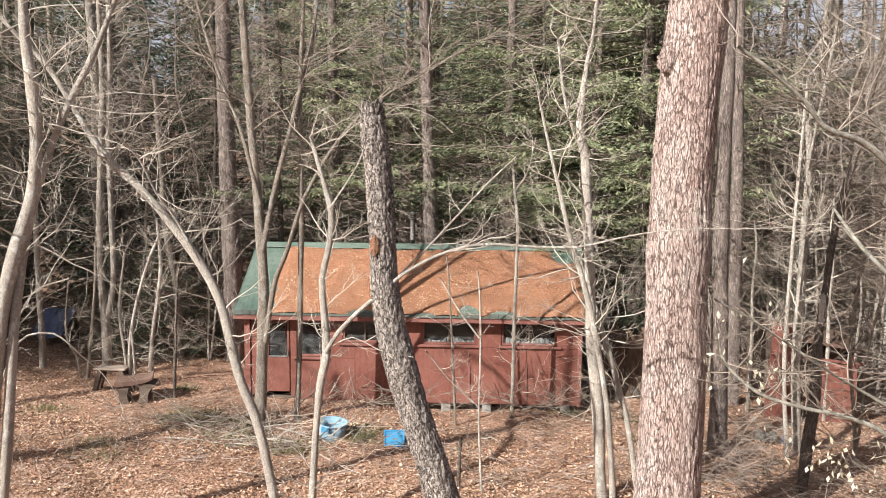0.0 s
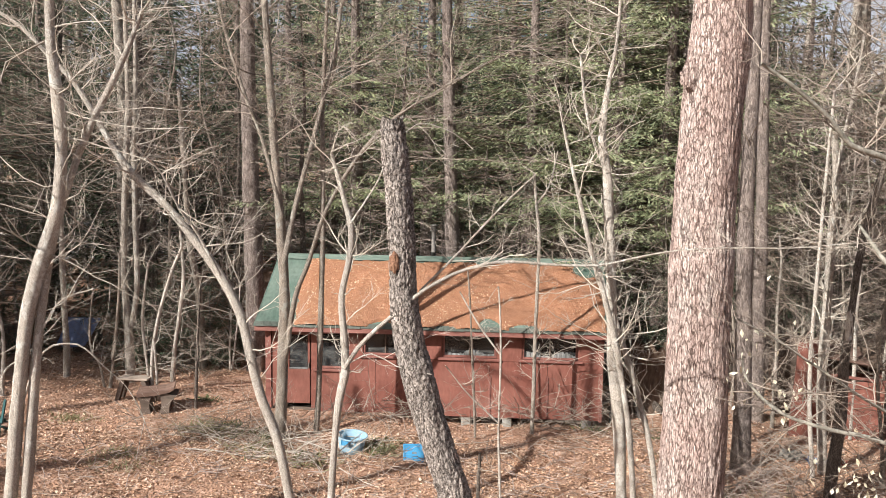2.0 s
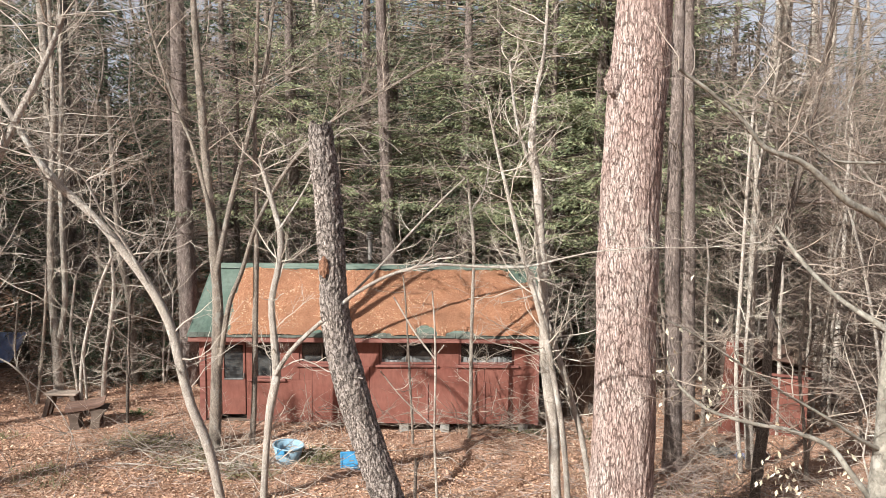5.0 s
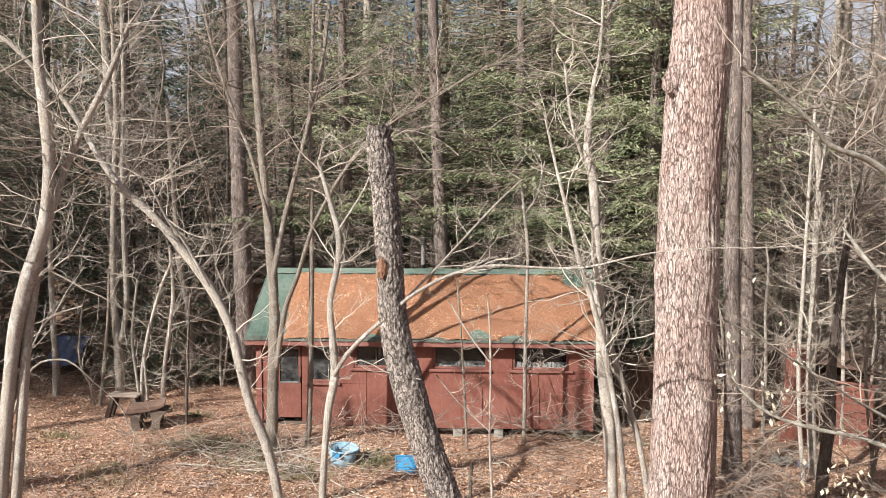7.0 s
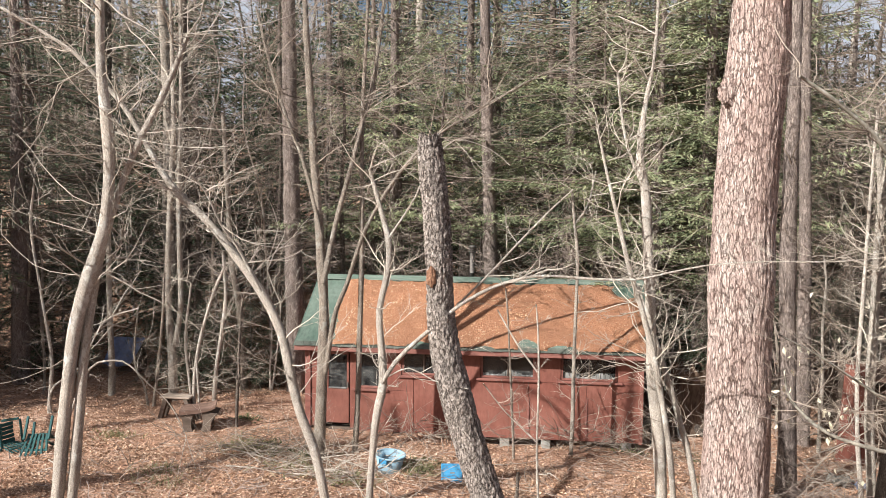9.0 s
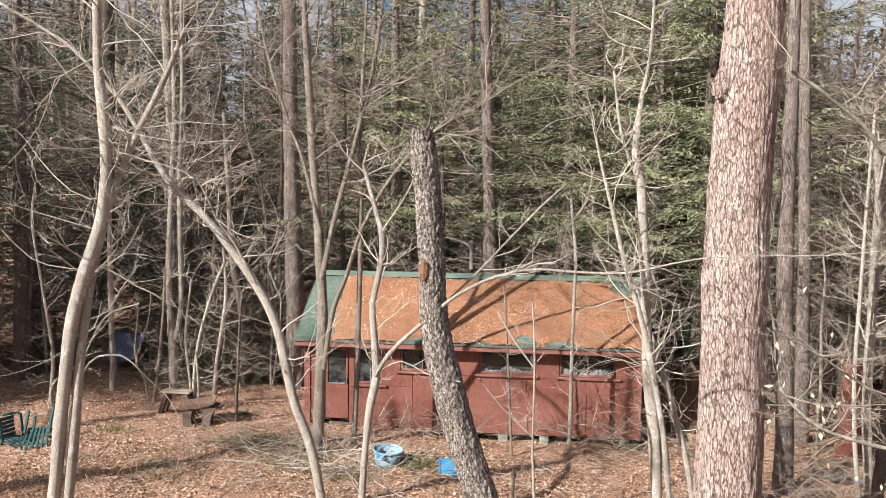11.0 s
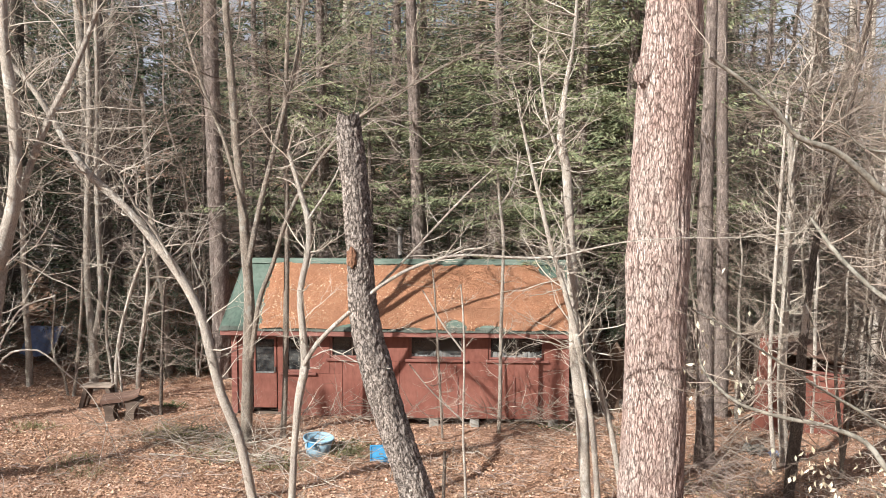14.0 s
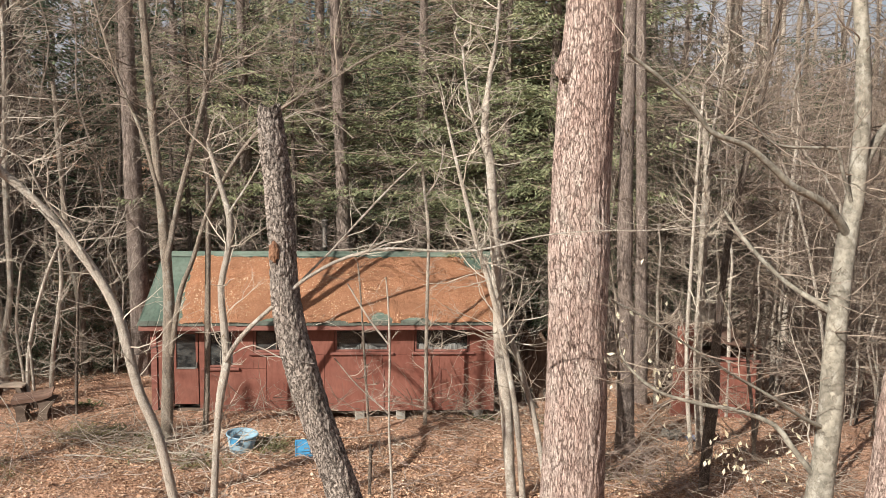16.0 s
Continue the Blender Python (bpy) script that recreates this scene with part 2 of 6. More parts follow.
LEAF = leaf_material("fallen_leaves", [(0.0, (0.19, 0.105, 0.067)), (0.25, (0.335, 0.192, 0.125)), (0.55, (0.455, 0.285, 0.20)), (0.88, (0.55, 0.38, 0.285)), (1.0, (0.67, 0.53, 0.43))], 0.12)
ROOFLEAF = leaf_material("leaves_on_the_roof", [(0.0, (0.33, 0.15, 0.08)), (0.4, (0.45, 0.24, 0.14)), (0.75, (0.57, 0.36, 0.235)), (1.0, (0.72, 0.55, 0.41))], 0.1)
DRYLEAF = leaf_material("dry_pale_leaves", [(0.0, (0.66, 0.57, 0.43)), (1.0, (0.82, 0.76, 0.64))], 0.4)
FERN = leaf_material("fern_green", [(0.0, (0.05, 0.065, 0.028)), (1.0, (0.14, 0.15, 0.07))], 0.3)
GRASS = leaf_material("grass_green", [(0.0, (0.13, 0.13, 0.06)), (0.6, (0.24, 0.215, 0.12)), (1.0, (0.38, 0.31, 0.21))], 0.3)
GROUND = litter_ground("leaf_litter", [(0.0, (0.19, 0.106, 0.066)), (0.35, (0.34, 0.195, 0.127)), (0.7, (0.47, 0.295, 0.21)), (1.0, (0.60, 0.445, 0.35))], (0.28, 0.16, 0.106), 17)
ROOFLITTER = litter_ground("roof_litter", [(0.0, (0.33, 0.15, 0.082)), (0.4, (0.43, 0.205, 0.112)), (0.8, (0.51, 0.255, 0.15)), (1.0, (0.58, 0.33, 0.205))], (0.29, 0.14, 0.082), 42)
RED = paint("red_wall_paint", (0.158, 0.053, 0.038), (0.205, 0.083, 0.061), 0.7, (1, 1, 0.4), 0.35)
TRIM = paint("red_brown_trim", (0.165, 0.062, 0.048), (0.235, 0.105, 0.085), 0.75, (0.3, 1, 1), 0.5)
GREENROOF = paint("green_roofing", (0.058, 0.088, 0.068), (0.115, 0.142, 0.117), 0.65, (1, 0.3, 1), 0.35, 0.001)
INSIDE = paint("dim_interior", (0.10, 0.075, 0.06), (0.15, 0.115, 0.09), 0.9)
BLOCK = paint("concrete_block", (0.20, 0.19, 0.17), (0.30, 0.285, 0.26), 0.9, (1, 1, 1), 0.5, 0.004)
BROWNWOOD = paint("brown_wood", (0.10, 0.058, 0.043), (0.165, 0.105, 0.08), 0.85, (0.15, 1, 1), 0.7, 0.004)
OLDWOOD = paint("weathered_wood", (0.26, 0.20, 0.16), (0.40, 0.33, 0.27), 0.85, (0.15, 1, 1), 0.7, 0.004)
DARKWOOD = paint("dark_wood", (0.085, 0.06, 0.048), (0.15, 0.115, 0.09), 0.85, (0.2, 1, 1), 0.6, 0.004)
BLUETUB = paint("pale_blue_plastic", (0.17, 0.28, 0.36), (0.29, 0.39, 0.455), 0.45, (1, 1, 1), 0.3, 0.001)
BLUELID = paint("blue_plastic", (0.045, 0.19, 0.34), (0.09, 0.26, 0.42), 0.4, (1, 1, 1), 0.25, 0.001)
GREENCHAIR = paint("green_plastic", (0.014, 0.058, 0.058), (0.03, 0.085, 0.082), 0.4, (1, 1, 1), 0.25, 0.001)
TARP = paint("blue_tarpaulin", (0.17, 0.215, 0.37), (0.27, 0.31, 0.46), 0.5, (1, 1, 1), 0.3, 0.004)
GREYWALL = paint("grey_boards", (0.16, 0.15, 0.16), (0.24, 0.23, 0.24), 0.8, (0.2, 1, 1), 0.5)
STEEL, _n, _l, _p = node_material("dull_steel")
_t = noise_tex(_n, _l, scaled(_n, _l, 1, 1, 1), 9, 4)
_l.new(ramp(_n, _l, _t.outputs["Fac"], [(0.35, (0.07, 0.058, 0.05)), (0.65, (0.16, 0.145, 0.13))]), _p.inputs["Base Color"])
_p.inputs["Metallic"].default_value, _p.inputs["Roughness"].default_value = 0.5, 0.65
SCREEN, _n, _l, _p = node_material("window_glass")
_t = noise_tex(_n, _l, scaled(_n, _l, 1, 1, 1), 3.0, 4)
# mottled grey in the base colour stands for branches reflected in the glass
_l.new(ramp(_n, _l, noise_tex(_n, _l, scaled(_n, _l, 1, 1, 2), 5.0, 5, 0.65).outputs["Fac"], [(0.4, (0.02, 0.02, 0.021)), (0.7, (0.13, 0.128, 0.12))]), _p.inputs["Base Color"])
_l.new(ramp(_n, _l, _t.outputs["Fac"], [(0.3, (0.08, 0.08, 0.08)), (0.7, (0.3, 0.3, 0.3))]), _p.inputs["Roughness"])
_p.inputs["Alpha"].default_value = 0.62
FILM = paint("clear_plastic_sheet", (0.13, 0.13, 0.125), (0.22, 0.22, 0.215), 0.4, (1, 1, 0.15), 0.8, 0.01)
# torn wood darkened for the stump's shade; the shed boards share it
DIMTORN = paint("shaded_torn_wood", (0.085, 0.055, 0.038), (0.16, 0.11, 0.08), 0.9, (1, 1, 0.15), 0.8, 0.01)
SHINGLE = paint("old_shingle", (0.055, 0.062, 0.05), (0.10, 0.105, 0.088), 0.85, (1, 1, 1), 0.5, 0.003)
RIDGE = paint("pale_green_metal", (0.085, 0.115, 0.092), (0.15, 0.18, 0.148), 0.6, (0.2, 1, 1), 0.5)
HOLE = paint("rotten_red_wood", (0.10, 0.045, 0.028), (0.55, 0.32, 0.20), 0.95, (6, 6, 4), 1.0, 0.02)



# ---------------------------------------------------------------- mesh helpers
def mesh_ob(name, verts, faces, mat, parent=None, smooth=True, label="", kind=""):
    """One mesh object from arrays of corners and of faces with 3 or 4 corners each."""
    me = bpy.data.meshes.new(name)
    verts, faces = np.asarray(verts, np.float32), np.asarray(faces, np.int32)
    k = faces.shape[1]
    me.vertices.add(len(verts))
    me.vertices.foreach_set("co", verts.ravel())
    me.loops.add(faces.size)
    me.loops.foreach_set("vertex_index", faces.ravel())
    me.polygons.add(len(faces))
    me.polygons.foreach_set("loop_start", np.arange(0, faces.size, k, dtype=np.int32))
    me.polygons.foreach_set("use_smooth", np.full(len(faces), smooth))
    me.update(calc_edges=True)
    me.materials.append(mat)
    ob = new(name, me)
    if parent:
        ob.parent = parent
    return tagged(ob, label, kind=kind)


def part(name, bm, mat, parent=None, label="", smooth=False):
    me = bpy.data.meshes.new(name)
    bm.normal_update()
    bm.to_mesh(me)
    bm.free()
    me.materials.append(mat)
    if smooth:
        me.polygons.foreach_set("use_smooth", np.full(len(me.polygons), True))
    ob = new(name, me)
    if parent:
        ob.parent = parent
    return tagged(ob, label)


def thing(name, label, category, m=None, group="", kind=""):
    ob = new(name)
    ob.empty_display_size = 0.2
    if m is not None:
        ob.matrix_basis = m
    return tagged(ob, label, category, group, kind)


def box(bm, x0, x1, y0, y1, z0, z1, bevel=0.004, m=None):
    """A box with eased edges."""
    made = bmesh.ops.create_cube(bm, size=1)["verts"]
    for v in made:
        v.co = Vector((x0 + (v.co.x + 0.5) * (x1 - x0), y0 + (v.co.y + 0.5) * (y1 - y0), z0 + (v.co.z + 0.5) * (z1 - z0)))
        if m is not None:
            v.co = m @ v.co
    if bevel:
        es = {e for v in made for e in v.link_edges}
        bmesh.ops.bevel(bm, geom=list(es), offset=bevel, segments=1, affect="EDGES")
    return bm


def one_box(*a, **k):
    return box(bmesh.new(), *a, **k)


def tubes(P, R, sides):
    """Tubes along many lines at once. P: lines x points x 3, R: lines x points."""
    N, S, _ = P.shape
    T = np.gradient(P, axis=1)
    T /= np.linalg.norm(T, axis=2, keepdims=True) + 1e-9
    ref = np.where(np.abs(T[:, :1, 1:2]) > 0.8, [[[1.0, 0, 0]]], [[[0, 1.0, 0]]])
    A = np.cross(T, ref)
    A /= np.linalg.norm(A, axis=2, keepdims=True) + 1e-9
    B = np.cross(T, A)
    ang = np.linspace(0, 2 * np.pi, sides, endpoint=False)
    V = P[:, :, None] + R[:, :, None, None] * (np.cos(ang)[None, None, :, None] * A[:, :, None] + np.sin(ang)[None, None, :, None] * B[:, :, None])
    i = np.arange(N)[:, None, None] * S * sides
    s = np.arange(S - 1)[None, :, None] * sides
    k = np.arange(sides)[None, None, :]
    k2 = (k + 1) % sides
    F = np.stack([i + s + k, i + s + sides + k, i + s + sides + k2, i + s + k2], -1).reshape(-1, 4)
    return V.reshape(-1, 3), F


def join(*pairs):
    """Several corner and face arrays as one."""
    V, F, n = [], [], 0
    for v, f in pairs:
        V.append(v)
        F.append(f + n)
        n += len(v)
    return np.concatenate(V), np.concatenate(F)


def smooth_line(pts, step):
    """Points with radii, drawn through by a smooth curve with a point about every step."""
    p = np.array(pts, float)
    p = np.vstack([2 * p[0] - p[1], p, 2 * p[-1] - p[-2]])
    out = []
    for a, b, c, d in zip(p, p[1:], p[2:], p[3:]):
        n = max(1, int(np.linalg.norm(c[:3] - b[:3]) / step))
        for u in np.arange(n) / n:
            out.append(0.5 * (2 * b + (c - a) * u + (2 * a - 5 * b + 4 * c - d) * u * u + (3 * b - a - 3 * c + d) * u**3))
    out.append(p[-2])
    return np.array(out)


def stem_arrays(pts, sides, step, rough=0.0, grain=(6, 1.2), furrow=0.0, seed=0, plates=False):
    """A trunk or limb: a tapering tube, knobbly by rough, with bark ridges furrow metres high. Open below, closed to a point or a break above."""
    line = smooth_line(pts, step)
    P, R = line[None, :, :3], np.maximum(line[:, 3], 0.0012)
    V, F = tubes(P, R[None], sides)
    if rough or furrow:
        V = V.reshape(-1, sides, 3)
        C = line[:, None, :3]
        D = V - C
        for i in range(V.shape[0]):
            r = R[i]
            for k in range(sides):
                d = D[i, k] / r
                q = V[i, k]
                g = 1 + rough * noise.noise(Vector((q[0] * 2.2 + seed, q[1] * 2.2, q[2] * 1.1)))
                if plates:
                    u = Vector((d[0] * r * grain[0] + seed, d[1] * r * grain[0], q[2] * grain[1]))
                    u += 0.7 * noise.noise_vector(u * 0.7) + 0.25 * noise.noise_vector(u * 2.1)
                    f = noise.voronoi(u)[0]
                    w = noise.noise(u * 3.1)
                    g += furrow / r * (min(1.0, (f[1] - f[0]) * 3.2) - 0.7 + 0.35 * w)
                elif furrow:
                    u = Vector((d[0] * r * grain[0] + seed, d[1] * r * grain[0], q[2] * grain[1]))
                    w = noise.noise(u * 1.0)
                    w2 = noise.noise(u * 2.3 + Vector((5, 1, 7)))
                    g += furrow / r * (0.45 - 2.2 * abs(w) + 0.6 * (0.4 - 2 * abs(w2)))
                V[i, k] = C[i, 0] + D[i, k] * g
        V = V.reshape(-1, 3)
    tip = len(V)
    V = np.vstack([V, line[-1, :3]])
    last = tip - sides
    cap = np.array([[last + k, last + (k + 1) % sides, tip, tip] for k in range(sides)])
    return V, np.vstack([F, cap])


def grow(starts, ways, lens, radii, steps, rnd, wander=0.25, lift=0.08):
    """Many thin branches at once, as lines and radii."""
    N = len(starts)
    P, R = np.empty((N, steps + 1, 3)), np.empty((N, steps + 1))
    P[:, 0], d = starts, ways / np.linalg.norm(ways, axis=1, keepdims=True)
    R[:] = radii[:, None] * np.linspace(1, 0.35, steps + 1)[None]
    for s in range(steps):
        d = d + rnd.normal(0, wander, (N, 3)) * [1, 1, 0.8] + [0, 0, lift]
        d /= np.linalg.norm(d, axis=1, keepdims=True)
        P[:, s + 1] = P[:, s] + d * (lens / steps)[:, None]
    return P, R


def offshoots(P, R, each, rnd, length, spread=0.9, thin=0.6, low=0.15):
    """Starting points, ways, lengths and radii of the next order of branches."""
    N, S, _ = P.shape
    L = np.linalg.norm(np.diff(P, axis=1), axis=2).sum(1)
    i = np.repeat(np.arange(N), each)
    u = rnd.uniform(low, 1.0, len(i)) * (S - 1)
    a = np.minimum(u.astype(int), S - 2)
    f = (u - a)[:, None]
    start = P[i, a] * (1 - f) + P[i, a + 1] * f
    way = P[i, a + 1] - P[i, a]
    way /= np.linalg.norm(way, axis=1, keepdims=True) + 1e-9
    way = way + rnd.normal(0, spread, way.shape) * [1, 1, 0.7]
    rad = (R[i, a] * (1 - f[:, 0]) + R[i, a + 1] * f[:, 0]) * thin
    return start, way, L[i] * rnd.uniform(0.5, 1.1, len(i)) * length, rad


def crown_arrays(lines, count, rnd, reach=1.1, thick=0.011, least=0.0022, low=0.25, up=0.35, kids=(4, 3), lift=0.06, sides=3, steps=(6, 4, 3)):
    """Three orders of bare twigs along the given stems."""
    seg = []
    for ln in lines:
        c = smooth_line(ln, 0.15)
        seg.append(c[int(len(c) * low):] if len(c) > 8 else c)
    allp = np.concatenate(seg)
    k = rnd.integers(0, len(allp), count)
    start = allp[k, :3]
    way = rnd.normal(0, 1, (count, 3)) * [1, 1, 0.45] + [0, 0, up]
    rad = np.minimum(allp[k, 3] * 0.55, thick * rnd.uniform(0.5, 1.25, count))
    rad = np.maximum(rad, least * 1.6)
    P1, R1 = grow(start, way, reach * rnd.uniform(0.45, 1.25, count), rad, steps[0], rnd, 0.2, lift)
    s2 = offshoots(P1, R1, kids[0], rnd, 0.5)
    P2, R2 = grow(s2[0], s2[1], s2[2], np.maximum(s2[3], least * 1.2), steps[1], rnd, 0.2, lift)
    out = [tubes(P1, R1, sides), tubes(P2, R2, sides)]
    if kids[1]:
        s3 = offshoots(P2, R2, kids[1], rnd, 0.55)
        P3, R3 = grow(s3[0], s3[1], s3[2], np.maximum(s3[3], least), steps[2], rnd, 0.2, lift)
        out.append(tubes(P3, R3, sides))
    return join(*out)


def flakes(centres, ways, ups, lens, wides, curl=0.0, rnd=None):
    """Small leaf blades: a bent diamond each, two triangles."""
    ways = ways / (np.linalg.norm(ways, axis=1, keepdims=True) + 1e-9)
    side = np.cross(ways, ups)
    side /= np.linalg.norm(side, axis=1, keepdims=True) + 1e-9
    nor = np.cross(side, ways)
    L, W = lens[:, None], wides[:, None]
    c = (curl * L * (rnd.uniform(0.2, 1.0, L.shape) if rnd is not None else 1.0))
    V = np.stack([centres - ways * L / 2, centres + side * W / 2 + nor * c, centres + ways * L / 2, centres - side * W / 2 + nor * c], 1)
    b = np.arange(len(centres))[:, None] * 4
    F = np.concatenate([b + [0, 1, 2], b + [0, 2, 3]])
    return V.reshape(-1, 3), F


def leaf_blades(centres, ways, ups, lens, wides, fold, rnd):
    """Fallen leaves: six corners each, folded along the midrib and bent along it."""
    ways = ways / (np.linalg.norm(ways, axis=1, keepdims=True) + 1e-9)
    side = np.cross(ways, ups)
    side /= np.linalg.norm(side, axis=1, keepdims=True) + 1e-9
    nor = np.cross(side, ways)
    L, W = lens[:, None], wides[:, None]
    n = len(centres)
    f, g = fold * W * rnd.uniform(0.1, 1.0, (n, 1)), 0.22 * L * rnd.uniform(-0.4, 1.0, (n, 1))
    k = rnd.uniform(0.75, 1.15, (n, 4))
    base, tip = centres - ways * L / 2, centres + ways * L / 2 + nor * g
    out = [base]
    for sx, t, q in ((1, -0.18, 0), (1, 0.2, 1)):
        out.append(centres + ways * L * t + side * sx * W / 2 * k[:, q:q + 1] + nor * f)
    out.append(tip)
    for sx, t, q in ((-1, 0.2, 2), (-1, -0.18, 3)):
        out.append(centres + ways * L * t + side * sx * W / 2 * k[:, q:q + 1] + nor * f)
    b = np.arange(n)[:, None] * 6
    return np.stack(out, 1).reshape(-1, 3), np.concatenate([b + [0, 1, 2, 3], b + [0, 3, 4, 5]])


# ---------------------------------------------------------------- the ground
def ground_z(x, y):
    """Height of the ground: a flat clearing falling a little to one side, a bank below the camera, a hill behind."""
    x, y = np.asarray(x, float), np.asarray(y, float)
    z = -0.03 * np.clip(x, -14, 12)
    bank = np.clip(10.6 - y, 0, None)
    z = z + np.where(bank > 0, 0.38 * bank * bank / (bank + 0.8), 0)
    z = np.where(y < 1.0, np.minimum(z, 3.6), z)
    back = np.clip(y - 23.5, 0, None)
    z = z + 0.30 * back * back / (back + 6) * (1 - 0.45 * np.clip((x - 8) / 14, 0, 1)) 
    z = z + 0.035 * np.sin(x * 1.7 + 0.6 * y) + 0.04 * np.sin(y * 1.3 - 0.5 * x) + 0.02 * np.sin(x * 4.1) * np.sin(y * 3.7)
    # the ground lies a little lower round the cabin's piers
    z = z - 0.13 * np.clip((x + 1.4) / 0.8, 0, 1) * np.clip((4.2 - x) / 0.8, 0, 1) * np.clip((y - 16.55) / 0.45, 0, 1) * np.clip((21.8 - y) / 0.8, 0, 1)
    return z


def build_ground():
    """One sheet: fine in the clearing, coarse out to the horizon."""
    xs = np.concatenate([[-900, -400, -160, -80, -50], np.arange(-36, -14, 1.0), np.arange(-14, 14, 0.16), np.arange(14, 37, 1.0), [50, 80, 160, 400, 900]])
    ys = np.concatenate([[-900, -300, -100, -40, -15], np.arange(-6, 10, 0.8), np.arange(10, 26, 0.16), np.arange(26, 60, 1.5), [70, 90, 130, 300, 900]])
    X, Y = np.meshgrid(xs, ys, indexing="ij")
    Z = ground_z(X, np.minimum(Y, 62))
    near = (np.abs(X) < 15) & (Y > 9) & (Y < 27)
    Z = Z + near * np.random.default_rng(3).normal(0, 0.012, X.shape)
    i, j = np.meshgrid(np.arange(len(xs) - 1), np.arange(len(ys) - 1), indexing="ij")
    a = i * len(ys) + j
    F = np.stack([a, a + len(ys), a + len(ys) + 1, a + 1], -1).reshape(-1, 4)
    g = mesh_ob("ground", np.stack([X, Y, Z], -1).reshape(-1, 3), F, GROUND)
    tagged(g, "forest floor covered with brown fallen leaves and needles", "ground", kind="structure")


build_ground()


def scatter(count, rnd, x0, x1, y0, y1):
    x, y = rnd.uniform(x0, x1, count), rnd.uniform(y0, y1, count)
    return np.stack([x, y, ground_z(x, y)], -1)


def fallen_leaves():
    rnd = np.random.default_rng(11)
    C = np.concatenate([scatter(64000, rnd, -8.5, 8.5, 12.0, 15.6), scatter(52000, rnd, -11.5, 9.5, 15.6, 21.5), scatter(9000, rnd, -18, 14, 20, 34)])
    keep = np.array([noise.noise(Vector((p[0] * 0.55, p[1] * 0.55, 3.1))) + 0.6 * noise.noise(Vector((p[0] * 1.9, p[1] * 1.9, 8.1))) for p in C]) + rnd.uniform(-0.45, 0.5, len(C)) > 0.02
    C = C[keep]
    n = len(C)
    C[:, 2] += rnd.uniform(0.006, 0.04, n)
    a = rnd.uniform(0, 2 * np.pi, n)
    way = np.stack([np.cos(a), np.sin(a), rnd.normal(0, 0.35, n)], -1)
    up = np.stack([rnd.normal(0, 0.5, n), rnd.normal(0, 0.5, n), np.ones(n)], -1)
    ln = rnd.uniform(0.022, 0.055, n) * np.where(rnd.uniform(0, 1, n) < 0.12, 1.5, 1.0)
    V, F = leaf_blades(C, way, up, ln, ln * rnd.uniform(0.4, 0.7, n), 0.35, rnd)
    tagged(mesh_ob("leaf_litter", V, F, LEAF, None, False), "dry brown fallen leaves strewn over the forest floor", "leaf litter", kind="stuff")


fallen_leaves()


# ---------------------------------------------------------------- standing trees
def burl(name, at, w, h, mat, parent, seed):
    """A knobbly swelling or torn patch on a trunk."""
    bm = bmesh.new()
    bmesh.ops.create_icosphere(bm, subdivisions=4, radius=1)
    for v in bm.verts:
        g = 1 + 0.35 * noise.noise(v.co * 2.6 + Vector((seed, 0, 0))) + 0.18 * noise.noise(v.co * 7.0)
        v.co = Vector((at[0] + v.co.x * w * g, at[1] + v.co.y * w * 0.55 * g, at[2] + v.co.z * h * g))
    return part(name, bm, mat, parent, smooth=True)


def tree(name, label, kind, stems, twigs=40, reach=1.1, low=0.25, up=0.35, seed=1, kids=(4, 3), thick=0.011, least=0.0022, tone=None, lift=0.06, marks=()):
    """A bare tree: a trunk, each limb, and a crown of twigs. stems: lines of (x, y, z, radius)."""
    for pts in stems:      # every stem that starts near the ground reaches into it
        x, y, z, r = pts[0]
        g = float(ground_z(x, y))
        if -0.2 < z - g < 0.6:
            pts.insert(0, (x, y, g - 0.3, r * 1.06))
    base = stems[0][0]
    gx, gy = base[0], base[1]
    ob = thing(name, label, "tree", pose(gx, gy, float(ground_z(gx, gy))))
    org = np.array([gx, gy, float(ground_z(gx, gy))])
    mat = BARKS[kind]
    for i, pts in enumerate(stems):
        big = pts[0][3]
        if kind in ("oak", "snag"):
            V, F = stem_arrays(pts, 230 if kind == "oak" else 100, 0.02 if kind == "oak" else 0.026, 0.10, (17, 2.6) if kind == "oak" else (20, 10), 0.011 if kind == "oak" else 0.02, seed, kind == "snag")
        else:
            sides = 14 if big > 0.08 else 9 if big > 0.03 else 6
            V, F = stem_arrays(pts, sides, 0.12, 0.16, (20, 4), 0.006 if big > 0.08 else 0.0, seed + i)
        if kind == "snag":      # the break at the top is ragged
            V[-401:-1, 2] += np.tile([0.07 * noise.noise(Vector((math.cos(k / 15.9) * 2, math.sin(k / 15.9) * 2, 1))) + 0.05 * noise.noise(Vector((k * 0.7, 0, 5))) for k in range(100)], 4)
        mesh_ob("trunk" if i == 0 else "limb", V - org, F, mat, ob)
    for mx, my, mz, w, h, what, look_of in marks:
        burl(what, (mx - gx, my - gy, mz - org[2]), w, h, look_of, ob, seed)
    if twigs:
        rnd = np.random.default_rng(seed * 13 + 5)
        V, F = crown_arrays(stems, twigs, rnd, reach, thick, least, low, up, kids, lift)
        mesh_ob("crown", V - org, F, tone or (TWIG_PALE if kind in ("pale", "grey", "beech") else TWIG_BROWN), ob, kind="stuff")
    return ob


